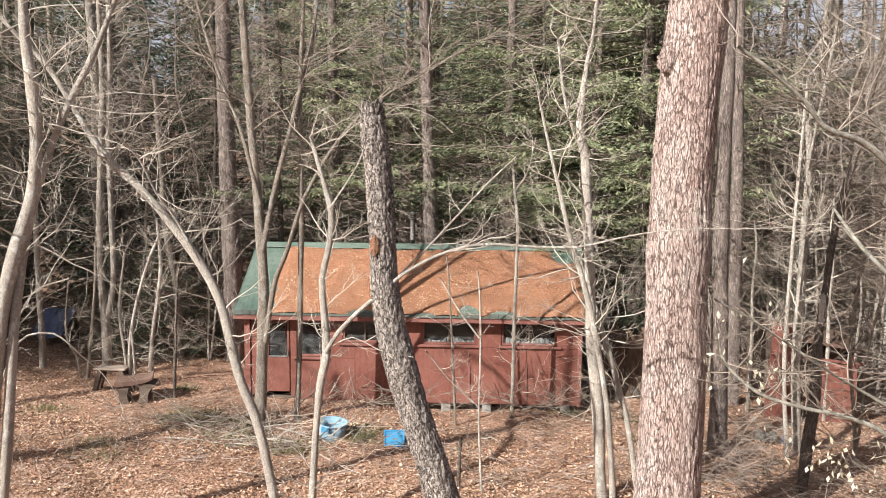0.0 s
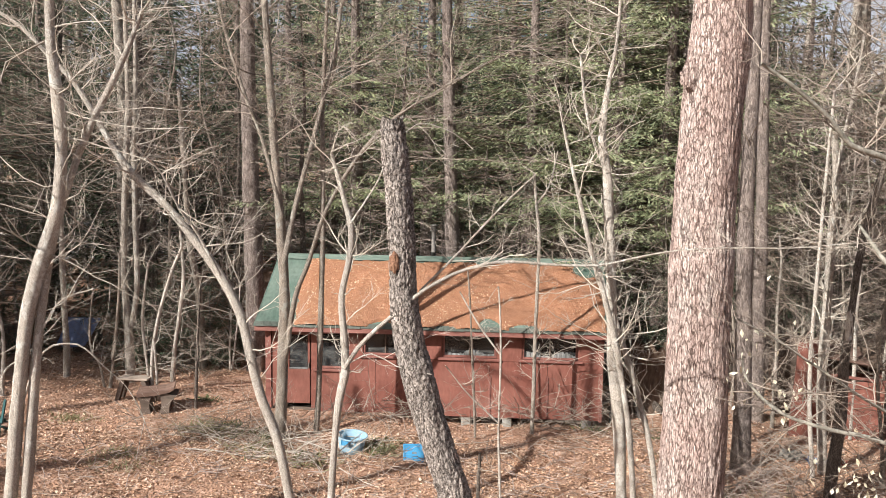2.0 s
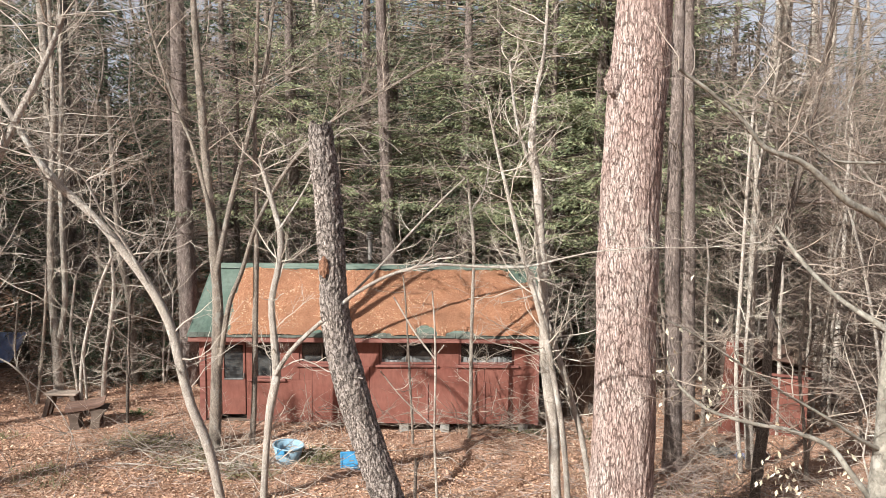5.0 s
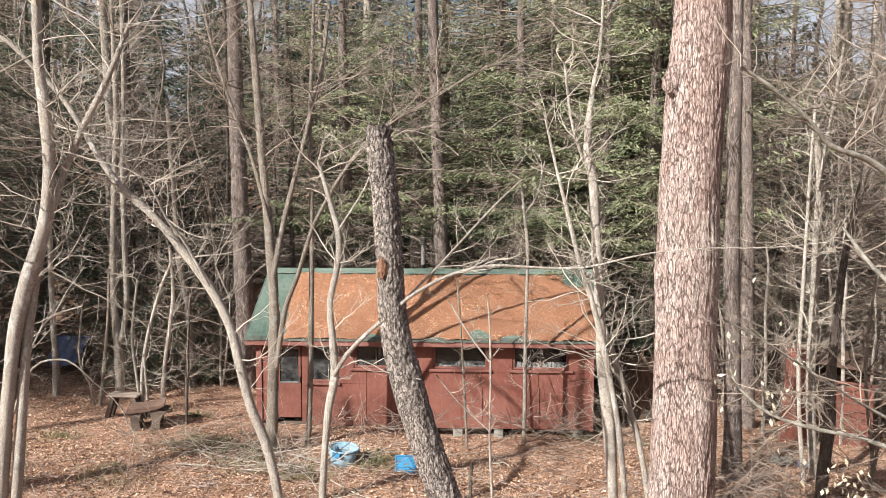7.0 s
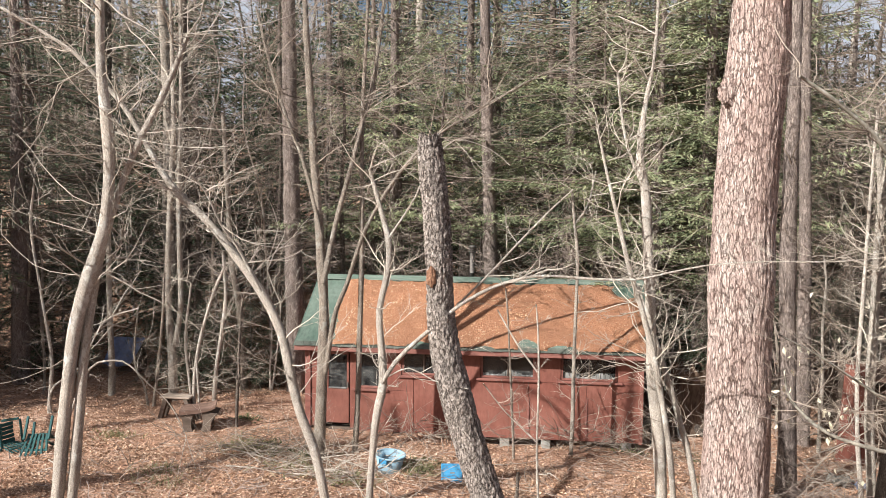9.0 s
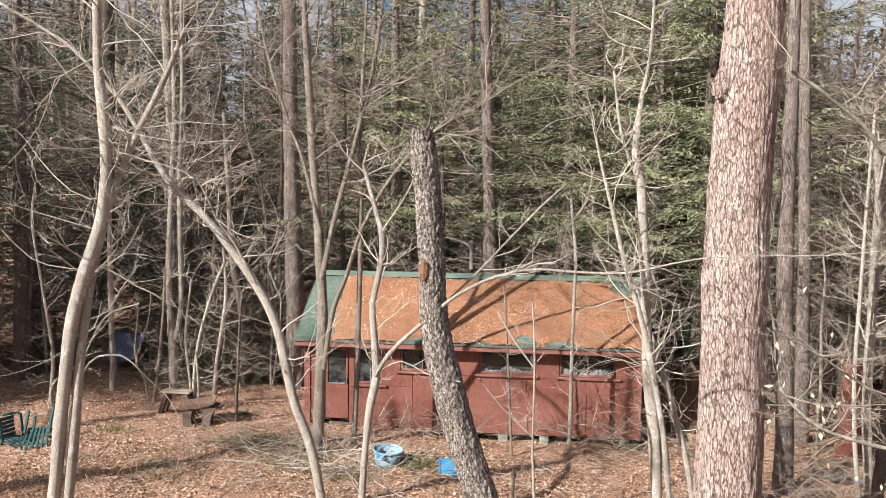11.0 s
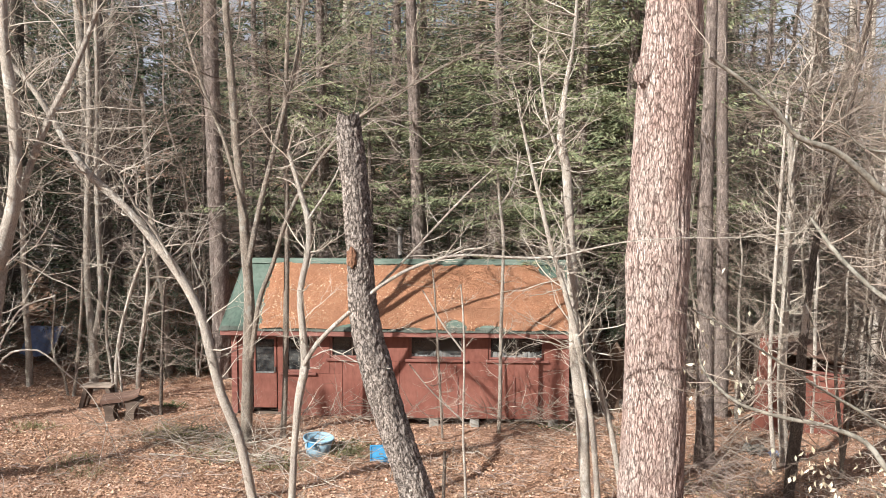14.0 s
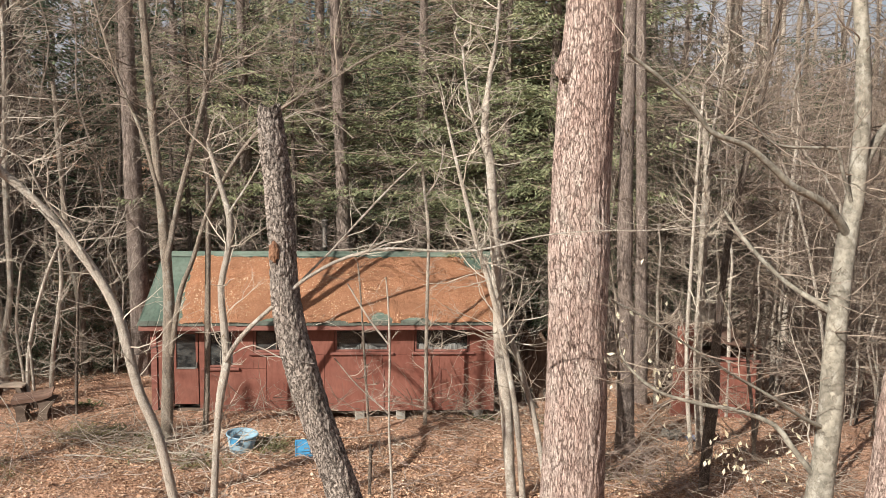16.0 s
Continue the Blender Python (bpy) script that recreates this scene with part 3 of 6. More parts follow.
tree("oak_tree", "large oak with furrowed pinkish-brown bark", "oak", [
    [(3.00, 10.40, -0.81, 0.656), (3.05, 10.42, -0.47, 0.588), (3.08, 10.44, 0.15, 0.468), (3.10, 10.45, 0.91, 0.430), (3.12, 10.47, 1.96, 0.403), (3.11, 10.49, 3.14, 0.390), (3.11, 10.51, 4.30, 0.377), (3.13, 10.53, 5.44, 0.377), (3.22, 10.55, 6.49, 0.364), (3.27, 10.56, 7.39, 0.344), (3.27, 10.58, 8.47, 0.323), (3.24, 10.60, 10.05, 0.296)],], twigs=0, marks=[(2.84, 10.36, 6.48, 0.11, 0.18, "burl", OAK), (3.53, 10.53, 6.96, 0.10, 0.14, "scar", DARK)], seed=1)
tree("dead_tree", "broken-off dead trunk with flaking grey bark, leaning", "snag", [
    [(0.46, 8.80, 0.11, 0.292), (0.34, 8.82, 0.60, 0.269), (0.23, 8.84, 1.01, 0.240), (0.10, 8.86, 1.46, 0.199), (0.01, 8.87, 1.78, 0.182), (-0.09, 8.89, 2.08, 0.177), (-0.20, 8.91, 2.40, 0.173), (-0.32, 8.93, 2.78, 0.173), (-0.42, 8.95, 3.15, 0.170), (-0.50, 8.97, 3.45, 0.162), (-0.56, 8.99, 3.89, 0.156), (-0.58, 9.00, 4.30, 0.150), (-0.60, 9.02, 4.63, 0.147), (-0.64, 9.04, 5.12, 0.143), (-0.68, 9.06, 5.48, 0.143), (-0.71, 9.08, 5.82, 0.122)],], twigs=0, marks=[(-0.66, 8.85, 4.30, 0.052, 0.10, "torn_hole", HOLE)], seed=2)
tree("forked_tree", "forked grey-brown tree, one limb snapped off", "pale", [
    [(-5.94, 10.30, -0.58, 0.094), (-5.85, 10.30, 0.01, 0.088), (-5.70, 10.30, 0.91, 0.082), (-5.56, 10.30, 2.13, 0.082), (-5.40, 10.30, 3.31, 0.082), (-5.20, 10.30, 4.03, 0.084), (-4.98, 10.30, 4.68, 0.080), (-4.89, 10.30, 5.45, 0.075), (-4.92, 10.30, 6.14, 0.070), (-4.98, 10.30, 6.82, 0.060), (-4.95, 10.30, 8.02, 0.047), (-4.84, 10.30, 9.52, 0.031)],
    [(-5.69, 10.30, -0.57, 0.080), (-5.63, 10.32, -0.00, 0.078), (-5.52, 10.34, 0.90, 0.070), (-5.41, 10.36, 1.97, 0.068), (-5.33, 10.38, 2.86, 0.065), (-5.23, 10.40, 3.59, 0.058), (-5.12, 10.43, 4.24, 0.053), (-4.93, 10.45, 4.90, 0.047), (-4.73, 10.47, 5.47, 0.045), (-4.52, 10.49, 5.94, 0.042), (-4.33, 10.51, 6.30, 0.040), (-4.11, 10.53, 6.78, 0.034), (-3.94, 10.55, 7.20, 0.029)],], twigs=73, reach=1.5, low=0.45, up=0.15, seed=3)
tree("leaning_tree", "pale slender tree leaning far over", "pale", [
    [(-1.87, 10.60, -0.65, 0.072), (-1.99, 10.64, -0.07, 0.070), (-2.14, 10.67, 0.84, 0.065), (-2.32, 10.71, 1.69, 0.062), (-2.55, 10.74, 2.29, 0.065), (-2.70, 10.78, 2.89, 0.065), (-2.82, 10.81, 3.34, 0.065), (-3.07, 10.85, 3.82, 0.060), (-3.45, 10.88, 4.34, 0.055), (-3.83, 10.92, 4.78, 0.052), (-4.25, 10.95, 5.16, 0.050), (-4.52, 10.99, 5.51, 0.044), (-4.78, 11.02, 5.95, 0.039), (-5.08, 11.06, 6.39, 0.033), (-5.43, 11.09, 6.75, 0.028), (-5.77, 11.13, 7.08, 0.025), (-6.23, 11.16, 7.37, 0.022), (-6.99, 11.20, 7.80, 0.017)],
    [(-3.02, 10.60, 3.89, 0.021), (-3.28, 10.45, 4.48, 0.018), (-3.44, 10.30, 4.77, 0.016), (-3.59, 10.15, 5.19, 0.013), (-3.72, 10.00, 5.39, 0.010)],], twigs=66, reach=1.1, low=0.3, seed=4)
tree("arched_tree", "pale sapling with a broken top and a long arching limb", "pale", [
    [(-1.52, 9.10, -0.32, 0.053), (-1.46, 9.12, 0.19, 0.051), (-1.43, 9.13, 0.70, 0.046), (-1.38, 9.15, 1.49, 0.041), (-1.34, 9.16, 2.17, 0.042), (-1.29, 9.18, 2.69, 0.046), (-1.22, 9.19, 3.05, 0.046), (-1.25, 9.21, 3.53, 0.042), (-1.27, 9.22, 3.88, 0.039), (-1.18, 9.24, 4.32, 0.035), (-1.17, 9.25, 4.64, 0.033), (-1.27, 9.27, 5.02, 0.026), (-1.36, 9.28, 5.33, 0.021), (-1.40, 9.30, 5.47, 0.016)],
    [(-1.22, 9.10, 3.07, 0.027), (-1.06, 9.04, 3.33, 0.026), (-0.82, 8.99, 3.58, 0.024), (-0.56, 8.93, 3.81, 0.022), (-0.36, 8.87, 3.99, 0.019), (-0.03, 8.81, 4.19, 0.018), (0.27, 8.76, 4.30, 0.016), (0.56, 8.70, 4.35, 0.014), (1.06, 8.64, 4.33, 0.013), (1.49, 8.59, 4.34, 0.011), (1.89, 8.53, 4.44, 0.010), (2.27, 8.47, 4.52, 0.008), (2.82, 8.41, 4.56, 0.007), (3.37, 8.36, 4.57, 0.006), (3.90, 8.30, 4.63, 0.004)],
    [(-0.39, 9.10, 3.96, 0.014), (-0.06, 9.25, 4.28, 0.012), (0.28, 9.40, 4.64, 0.011), (0.64, 9.55, 5.01, 0.010), (0.92, 9.70, 5.26, 0.008)],
    [(0.28, 9.10, 4.26, 0.009), (0.41, 9.30, 4.31, 0.009), (0.54, 9.50, 4.37, 0.006)],
    [(-1.17, 9.10, 4.68, 0.012), (-1.01, 9.17, 4.93, 0.011), (-0.87, 9.23, 5.17, 0.009), (-0.73, 9.30, 5.48, 0.008), (-0.45, 9.37, 5.80, 0.006), (-0.05, 9.43, 5.71, 0.005), (0.18, 9.50, 5.53, 0.005)],
    [(-1.23, 9.10, 3.10, 0.009), (-0.91, 9.00, 3.27, 0.007), (-0.63, 8.90, 3.16, 0.007), (-0.24, 8.80, 3.10, 0.006)],], twigs=70, reach=0.65, low=0.3, up=0.3, thick=0.009, least=0.0018, seed=5)
tree("clump_tree", "brown tree with several stems before the cabin", "brown", [
    [(-3.38, 15.40, -0.13, 0.120), (-3.28, 15.43, 0.20, 0.107), (-3.23, 15.47, 1.52, 0.111), (-3.19, 15.50, 2.82, 0.104), (-3.26, 15.53, 4.10, 0.091), (-3.39, 15.57, 5.69, 0.074), (-3.47, 15.60, 6.94, 0.068), (-3.56, 15.63, 8.27, 0.054), (-3.62, 15.67, 9.79, 0.041), (-3.66, 15.70, 11.77, 0.024)],
    [(-3.18, 15.40, 3.48, 0.057), (-2.97, 15.57, 4.64, 0.049), (-2.71, 15.73, 5.70, 0.047), (-2.52, 15.90, 6.56, 0.044), (-2.37, 16.07, 7.21, 0.042), (-2.22, 16.23, 8.41, 0.033), (-2.10, 16.40, 10.02, 0.024)],
    [(-3.15, 15.40, 1.75, 0.052), (-2.95, 15.30, 2.86, 0.048), (-2.69, 15.20, 3.51, 0.042), (-2.36, 15.10, 4.46, 0.037), (-1.82, 15.00, 5.39, 0.034), (-1.21, 14.90, 6.08, 0.028), (-0.50, 14.80, 6.55, 0.022), (0.18, 14.70, 6.94, 0.016), (0.90, 14.60, 7.32, 0.011)],
    [(-3.21, 15.40, 4.33, 0.040), (-3.59, 15.60, 5.69, 0.035), (-3.95, 15.80, 6.53, 0.032), (-4.31, 16.00, 7.49, 0.027), (-4.68, 16.20, 8.79, 0.021)],], twigs=192, reach=2.0, low=0.45, up=0.3, seed=6)
tree("thin_tree", "thin dark straight tree before the cabin", "brown", [
    [(-2.66, 15.90, -0.00, 0.060), (-2.61, 15.90, 0.86, 0.056), (-2.57, 15.90, 2.32, 0.056), (-2.53, 15.90, 4.09, 0.048), (-2.53, 15.90, 5.39, 0.044), (-2.53, 15.90, 6.56, 0.040), (-2.45, 15.90, 8.34, 0.032), (-2.37, 15.90, 10.38, 0.020)],], twigs=38, reach=0.9, low=0.4, seed=7)
tree("pale_tree", "slender pale-barked tree with several stems", "pale", [
    [(2.75, 12.50, -0.90, 0.096), (2.66, 12.51, 0.18, 0.089), (2.57, 12.52, 1.46, 0.093), (2.45, 12.53, 2.52, 0.093), (2.39, 12.54, 3.56, 0.082), (2.33, 12.55, 4.42, 0.076), (2.27, 12.56, 5.27, 0.065), (2.18, 12.57, 5.78, 0.055), (2.24, 12.58, 6.53, 0.038), (2.36, 12.59, 7.27, 0.028), (2.40, 12.60, 8.25, 0.021)],
    [(2.87, 12.50, -0.35, 0.051), (2.81, 12.44, 0.41, 0.048), (2.68, 12.37, 1.50, 0.044), (2.43, 12.31, 2.74, 0.044), (2.21, 12.25, 3.52, 0.040), (2.01, 12.19, 4.11, 0.037), (1.83, 12.12, 4.78, 0.030), (1.63, 12.06, 5.51, 0.023), (1.44, 12.00, 6.30, 0.016)],
    [(3.23, 12.50, 0.03, 0.044), (3.08, 12.60, 1.08, 0.045), (2.85, 12.70, 1.95, 0.045), (2.60, 12.80, 2.77, 0.039), (2.44, 12.90, 3.25, 0.032), (2.28, 13.00, 3.77, 0.028)],
    [(2.26, 12.50, 5.27, 0.027), (2.09, 12.63, 5.69, 0.024), (1.96, 12.77, 6.21, 0.021), (1.87, 12.90, 7.06, 0.018)],], twigs=128, reach=1.0, low=0.4, up=0.5, seed=8)
tree("thin_tree", "thin brown sapling before the cabin wall", "grey", [
    [(1.63, 16.35, -0.14, 0.040), (1.65, 16.35, 0.82, 0.040), (1.65, 16.35, 1.87, 0.037), (1.67, 16.35, 3.01, 0.033), (1.68, 16.35, 3.92, 0.033), (1.60, 16.35, 4.69, 0.030), (1.55, 16.35, 5.24, 0.026)],
    [(1.63, 16.35, 4.63, 0.022), (1.88, 16.50, 5.02, 0.018), (2.04, 16.66, 5.67, 0.015)],], twigs=26, reach=0.7, seed=9)
tree("thin_tree", "very thin brown sapling before the cabin wall", "brown", [
    [(0.47, 15.90, 0.18, 0.026), (0.40, 15.90, 1.48, 0.022), (0.32, 15.90, 2.82, 0.017), (0.27, 15.90, 3.37, 0.013)],], twigs=12, reach=0.5, seed=10)
tree("whip_sapling", "pale whip-thin sapling in the clearing", "pale", [
    [(0.78, 12.60, -0.63, 0.021), (0.78, 12.60, 0.12, 0.021), (0.73, 12.60, 1.21, 0.017), (0.74, 12.60, 2.29, 0.017), (0.72, 12.60, 3.00, 0.014), (0.68, 12.60, 3.52, 0.010)],
    [(0.72, 12.60, 2.47, 0.014), (0.40, 12.70, 2.89, 0.014), (0.09, 12.80, 3.40, 0.011)],
    [(0.73, 12.60, 1.37, 0.014), (0.24, 12.50, 1.86, 0.010), (-0.11, 12.40, 2.32, 0.010)],], twigs=14, reach=0.5, thick=0.006, seed=11)
tree("stub", "short dark broken stub of a sapling", "dark", [
    [(0.42, 12.70, -0.68, 0.031), (0.43, 12.70, 0.07, 0.028), (0.45, 12.70, 0.85, 0.024)],
    [(0.43, 12.70, 0.53, 0.017), (0.50, 12.80, 0.77, 0.011)],], twigs=0, seed=12)
tree("thin_tree", "thin grey tree at the edge of the clearing", "grey", [
    [(-9.05, 19.00, 0.08, 0.083), (-9.03, 19.00, 1.09, 0.073), (-9.06, 19.00, 2.42, 0.062), (-9.06, 19.00, 4.14, 0.057), (-9.06, 19.00, 5.69, 0.047), (-9.11, 19.00, 7.60, 0.036)],], twigs=35, reach=1.1, seed=13)
tree("forked_tree", "grey double-stemmed tree at the edge of the clearing", "grey", [
    [(-7.54, 19.00, 0.30, 0.104), (-7.57, 19.03, 1.38, 0.099), (-7.65, 19.06, 2.44, 0.078), (-7.66, 19.09, 3.50, 0.073), (-7.59, 19.11, 5.07, 0.068), (-7.51, 19.14, 6.62, 0.063), (-7.53, 19.17, 8.15, 0.052), (-7.57, 19.20, 9.65, 0.042)],
    [(-7.48, 19.00, 1.52, 0.073), (-7.36, 19.06, 2.45, 0.063), (-7.39, 19.12, 3.77, 0.063), (-7.41, 19.18, 5.72, 0.058), (-7.36, 19.24, 7.40, 0.053), (-7.37, 19.30, 9.68, 0.042)],], twigs=80, reach=1.4, low=0.3, seed=14)
tree("thin_tree", "clump of thin pale stems beside the bench", "pale", [
    [(-6.44, 17.50, 0.01, 0.043), (-6.48, 17.50, 0.96, 0.043), (-6.33, 17.50, 1.95, 0.038), (-6.04, 17.50, 2.94, 0.034), (-5.78, 17.50, 3.55, 0.029)],
    [(-6.52, 17.50, 0.01, 0.034), (-6.59, 17.57, 0.82, 0.029), (-6.71, 17.63, 1.92, 0.029), (-6.59, 17.70, 3.15, 0.024)],
    [(-6.35, 17.50, -0.02, 0.029), (-6.34, 17.40, 0.86, 0.029), (-6.35, 17.30, 1.62, 0.024)],], twigs=41, reach=0.9, seed=15)
tree("thin_tree", "thin pale tree at the edge of the clearing", "pale", [
    [(-6.55, 19.00, 0.30, 0.052), (-6.47, 19.00, 1.14, 0.047), (-6.34, 19.00, 1.94, 0.047), (-6.25, 19.00, 2.74, 0.042), (-6.31, 19.00, 3.79, 0.031)],], twigs=28, reach=1.0, seed=16)
tree("brown_tree", "brown tree at the edge of the clearing", "brown", [
    [(-6.29, 20.50, 0.16, 0.101), (-6.33, 20.50, 1.40, 0.090), (-6.43, 20.50, 2.54, 0.084), (-6.59, 20.50, 3.39, 0.073), (-6.67, 20.50, 5.08, 0.062), (-6.78, 20.50, 7.14, 0.051)],], twigs=57, reach=1.4, seed=17)
tree("thin_tree", "thin dark sapling beside the bench", "dark", [
    [(-5.39, 17.00, -0.03, 0.033), (-5.36, 17.00, 0.86, 0.033), (-5.32, 17.00, 1.71, 0.028), (-5.24, 17.00, 3.02, 0.023)],], twigs=16, reach=0.7, seed=18)
tree("thin_tree", "pair of thin brown saplings by the table", "brown", [
    [(-7.77, 18.30, -0.05, 0.040), (-7.63, 18.30, 1.00, 0.035), (-7.49, 18.30, 2.30, 0.030), (-7.44, 18.30, 3.32, 0.025)],
    [(-7.84, 18.30, 0.08, 0.030), (-7.98, 18.37, 0.72, 0.025), (-8.22, 18.43, 1.22, 0.020), (-8.15, 18.50, 2.51, 0.020)],], twigs=25, reach=0.8, seed=19)
tree("pine_trunk", "tall pine with bare scaly trunk", "pine", [
    [(-4.91, 20.50, 0.12, 0.265), (-4.96, 20.50, 1.71, 0.240), (-4.99, 20.50, 3.14, 0.221), (-5.03, 20.50, 5.10, 0.202), (-5.07, 20.50, 7.17, 0.189), (-5.10, 20.50, 9.19, 0.170), (-5.13, 20.50, 11.82, 0.152), (-5.16, 20.50, 15.64, 0.114)],], twigs=57, reach=1.8, low=0.2, up=-0.05, tone=TWIG_DARK, lift=-0.01, seed=20)
tree("pine_trunk", "tall pine with bare scaly trunk behind the cabin", "pine", [
    [(0.07, 21.70, 0.05, 0.215), (-0.02, 21.70, 3.10, 0.185), (-0.10, 21.70, 5.17, 0.17), (-0.18, 21.70, 7.35, 0.155), (-0.26, 21.70, 9.48, 0.130), (-0.38, 21.70, 12.94, 0.093)],], twigs=30, reach=1.8, low=0.3, up=-0.05, tone=TWIG_DARK, lift=-0.01, seed=21)
tree("pine_trunk", "tall grey pine trunk", "pine", [
    [(5.37, 15.00, 0.20, 0.185), (5.35, 15.00, 1.16, 0.157), (5.30, 15.00, 2.64, 0.148), (5.25, 15.00, 4.29, 0.139), (5.25, 15.00, 5.81, 0.125), (5.25, 15.00, 7.30, 0.111), (5.24, 15.00, 8.75, 0.092), (5.16, 15.00, 11.11, 0.069)],], twigs=38, reach=1.4, low=0.3, up=-0.05, tone=TWIG_DARK, lift=-0.01, seed=22)
tree("pine_trunk", "tall grey pine trunk", "pine", [
    [(6.76, 18.00, 0.08, 0.155), (6.71, 18.00, 2.11, 0.139), (6.66, 18.00, 4.09, 0.133), (6.57, 18.00, 6.51, 0.122), (6.49, 18.00, 8.87, 0.111), (6.37, 18.00, 11.72, 0.083)],], twigs=38, reach=1.6, low=0.3, up=-0.05, tone=TWIG_DARK, lift=-0.01, seed=23)
tree("pine_trunk", "dark pine trunk deep in the woods", "darkpine", [
    [(-9.25, 24.00, -0.67, 0.163), (-9.13, 24.00, 3.37, 0.163), (-9.11, 24.00, 5.83, 0.148), (-9.11, 24.00, 8.23, 0.133), (-9.07, 24.00, 12.14, 0.103)],], twigs=57, reach=2.0, low=0.15, up=-0.05, tone=TWIG_DARK, lift=-0.01, seed=24)
tree("pine_trunk", "thick dark pine trunk deep in the woods", "darkpine", [
    [(-12.74, 26.00, -0.48, 0.320), (-12.63, 26.00, 3.16, 0.304), (-12.51, 26.00, 6.70, 0.288), (-12.44, 26.00, 10.15, 0.256), (-12.34, 26.00, 14.33, 0.208)],], twigs=67, reach=2.6, low=0.15, up=-0.05, tone=TWIG_BROWN, lift=-0.01, seed=25)
tree("pine_trunk", "dark pine trunk deep in the woods", "darkpine", [
    [(6.16, 22.00, 0.12, 0.136), (5.96, 22.00, 3.78, 0.122), (5.78, 22.00, 6.75, 0.108), (5.62, 22.00, 9.63, 0.095)],], twigs=48, reach=1.8, low=0.15, up=-0.05, tone=TWIG_DARK, lift=-0.01, seed=26)
tree("grey_tree", "slim grey tree before the red shed", "grey", [
    [(6.84, 14.80, -0.78, 0.077), (6.79, 14.83, 0.22, 0.082), (6.72, 14.88, 1.54, 0.082), (6.75, 14.91, 2.85, 0.082), (6.77, 14.94, 4.13, 0.077), (6.81, 14.99, 5.21, 0.065), (6.75, 15.02, 6.02, 0.053)],
    [(6.72, 14.80, 5.10, 0.032), (6.85, 14.91, 5.84, 0.029), (7.05, 15.02, 6.79, 0.024), (7.22, 15.13, 7.74, 0.021)],], twigs=64, reach=1.1, low=0.5, seed=27)
tree("dark_tree", "crooked dark tree with a peeled patch before the shed", "dark", [
    [(6.01, 12.90, -0.50, 0.092), (6.08, 12.92, 0.48, 0.092), (6.17, 12.94, 1.44, 0.089), (6.19, 12.96, 2.40, 0.071), (6.26, 12.98, 3.15, 0.057), (6.35, 13.00, 4.09, 0.053), (6.54, 13.02, 5.02, 0.053), (6.77, 13.04, 6.04, 0.046), (7.01, 13.06, 7.41, 0.046), (7.11, 13.08, 8.49, 0.039), (7.18, 13.10, 10.17, 0.029)],], twigs=96, reach=1.5, low=0.55, marks=[(6.21, 12.93, 2.83, 0.055, 0.34, "peeled_patch", PALE)], seed=28)
tree("beech_tree", "smooth grey beech with long low limbs", "beech", [
    [(5.99, 9.60, 0.15, 0.199), (6.09, 9.62, 1.03, 0.170), (6.19, 9.64, 1.93, 0.152), (6.22, 9.66, 2.80, 0.137), (6.26, 9.68, 3.52, 0.128), (6.34, 9.70, 4.38, 0.122), (6.43, 9.72, 5.01, 0.110), (6.47, 9.74, 5.78, 0.101), (6.44, 9.76, 6.61, 0.092), (6.38, 9.78, 7.29, 0.083), (6.29, 9.80, 8.63, 0.068)],
    [(6.34, 9.69, 4.36, 0.062), (6.22, 9.62, 4.50, 0.058), (5.97, 9.50, 4.73, 0.054), (5.69, 9.40, 4.88, 0.047), (5.34, 9.30, 5.02, 0.044), (5.02, 9.20, 5.25, 0.041), (4.65, 9.10, 5.48, 0.034), (4.20, 9.00, 5.62, 0.031), (3.91, 8.90, 5.89, 0.025), (3.51, 8.80, 6.18, 0.022), (3.09, 8.70, 6.43, 0.016)],
    [(6.26, 9.68, 3.36, 0.039), (6.01, 9.76, 3.54, 0.037), (5.67, 9.92, 3.78, 0.031), (5.27, 10.08, 4.20, 0.025), (5.11, 10.24, 4.48, 0.023), (5.02, 10.40, 4.69, 0.016)],
    [(6.10, 9.63, 1.22, 0.042), (5.71, 9.67, 1.71, 0.037), (5.51, 9.74, 1.97, 0.034), (5.01, 9.81, 2.16, 0.028), (4.59, 9.89, 2.22, 0.025), (4.01, 9.96, 2.40, 0.022), (3.61, 10.03, 2.76, 0.016), (3.55, 10.10, 3.04, 0.013)],
    [(6.18, 9.64, 1.92, 0.027), (5.75, 9.50, 2.13, 0.024), (5.23, 9.40, 2.46, 0.021), (4.66, 9.30, 2.78, 0.018), (3.97, 9.20, 3.22, 0.014), (3.51, 9.10, 3.51, 0.011), (3.07, 9.00, 3.73, 0.009)],
    [(6.43, 9.71, 5.06, 0.060), (6.71, 9.80, 5.58, 0.056), (7.20, 10.00, 6.02, 0.047), (7.78, 10.20, 6.55, 0.035)],
    [(6.39, 9.69, 4.70, 0.027), (6.10, 9.52, 5.22, 0.024), (5.96, 9.43, 5.46, 0.021), (5.62, 9.35, 5.47, 0.018), (5.08, 9.27, 5.51, 0.015), (4.75, 9.18, 5.76, 0.012), (4.44, 9.10, 5.82, 0.009)],], twigs=130, reach=1.1, low=0.35, up=0.2, tone=TWIG_BROWN, seed=29)
tree("oak_tree", "thick oak with pinkish-brown bark", "oak", [
    [(7.09, 9.40, 0.20, 0.437), (7.04, 9.40, 0.95, 0.406), (7.09, 9.40, 1.83, 0.362), (7.16, 9.40, 2.70, 0.337), (7.22, 9.40, 3.84, 0.325), (7.27, 9.40, 5.23, 0.306), (7.27, 9.40, 7.25, 0.281), (7.27, 9.40, 9.18, 0.237)],], twigs=0, seed=30)
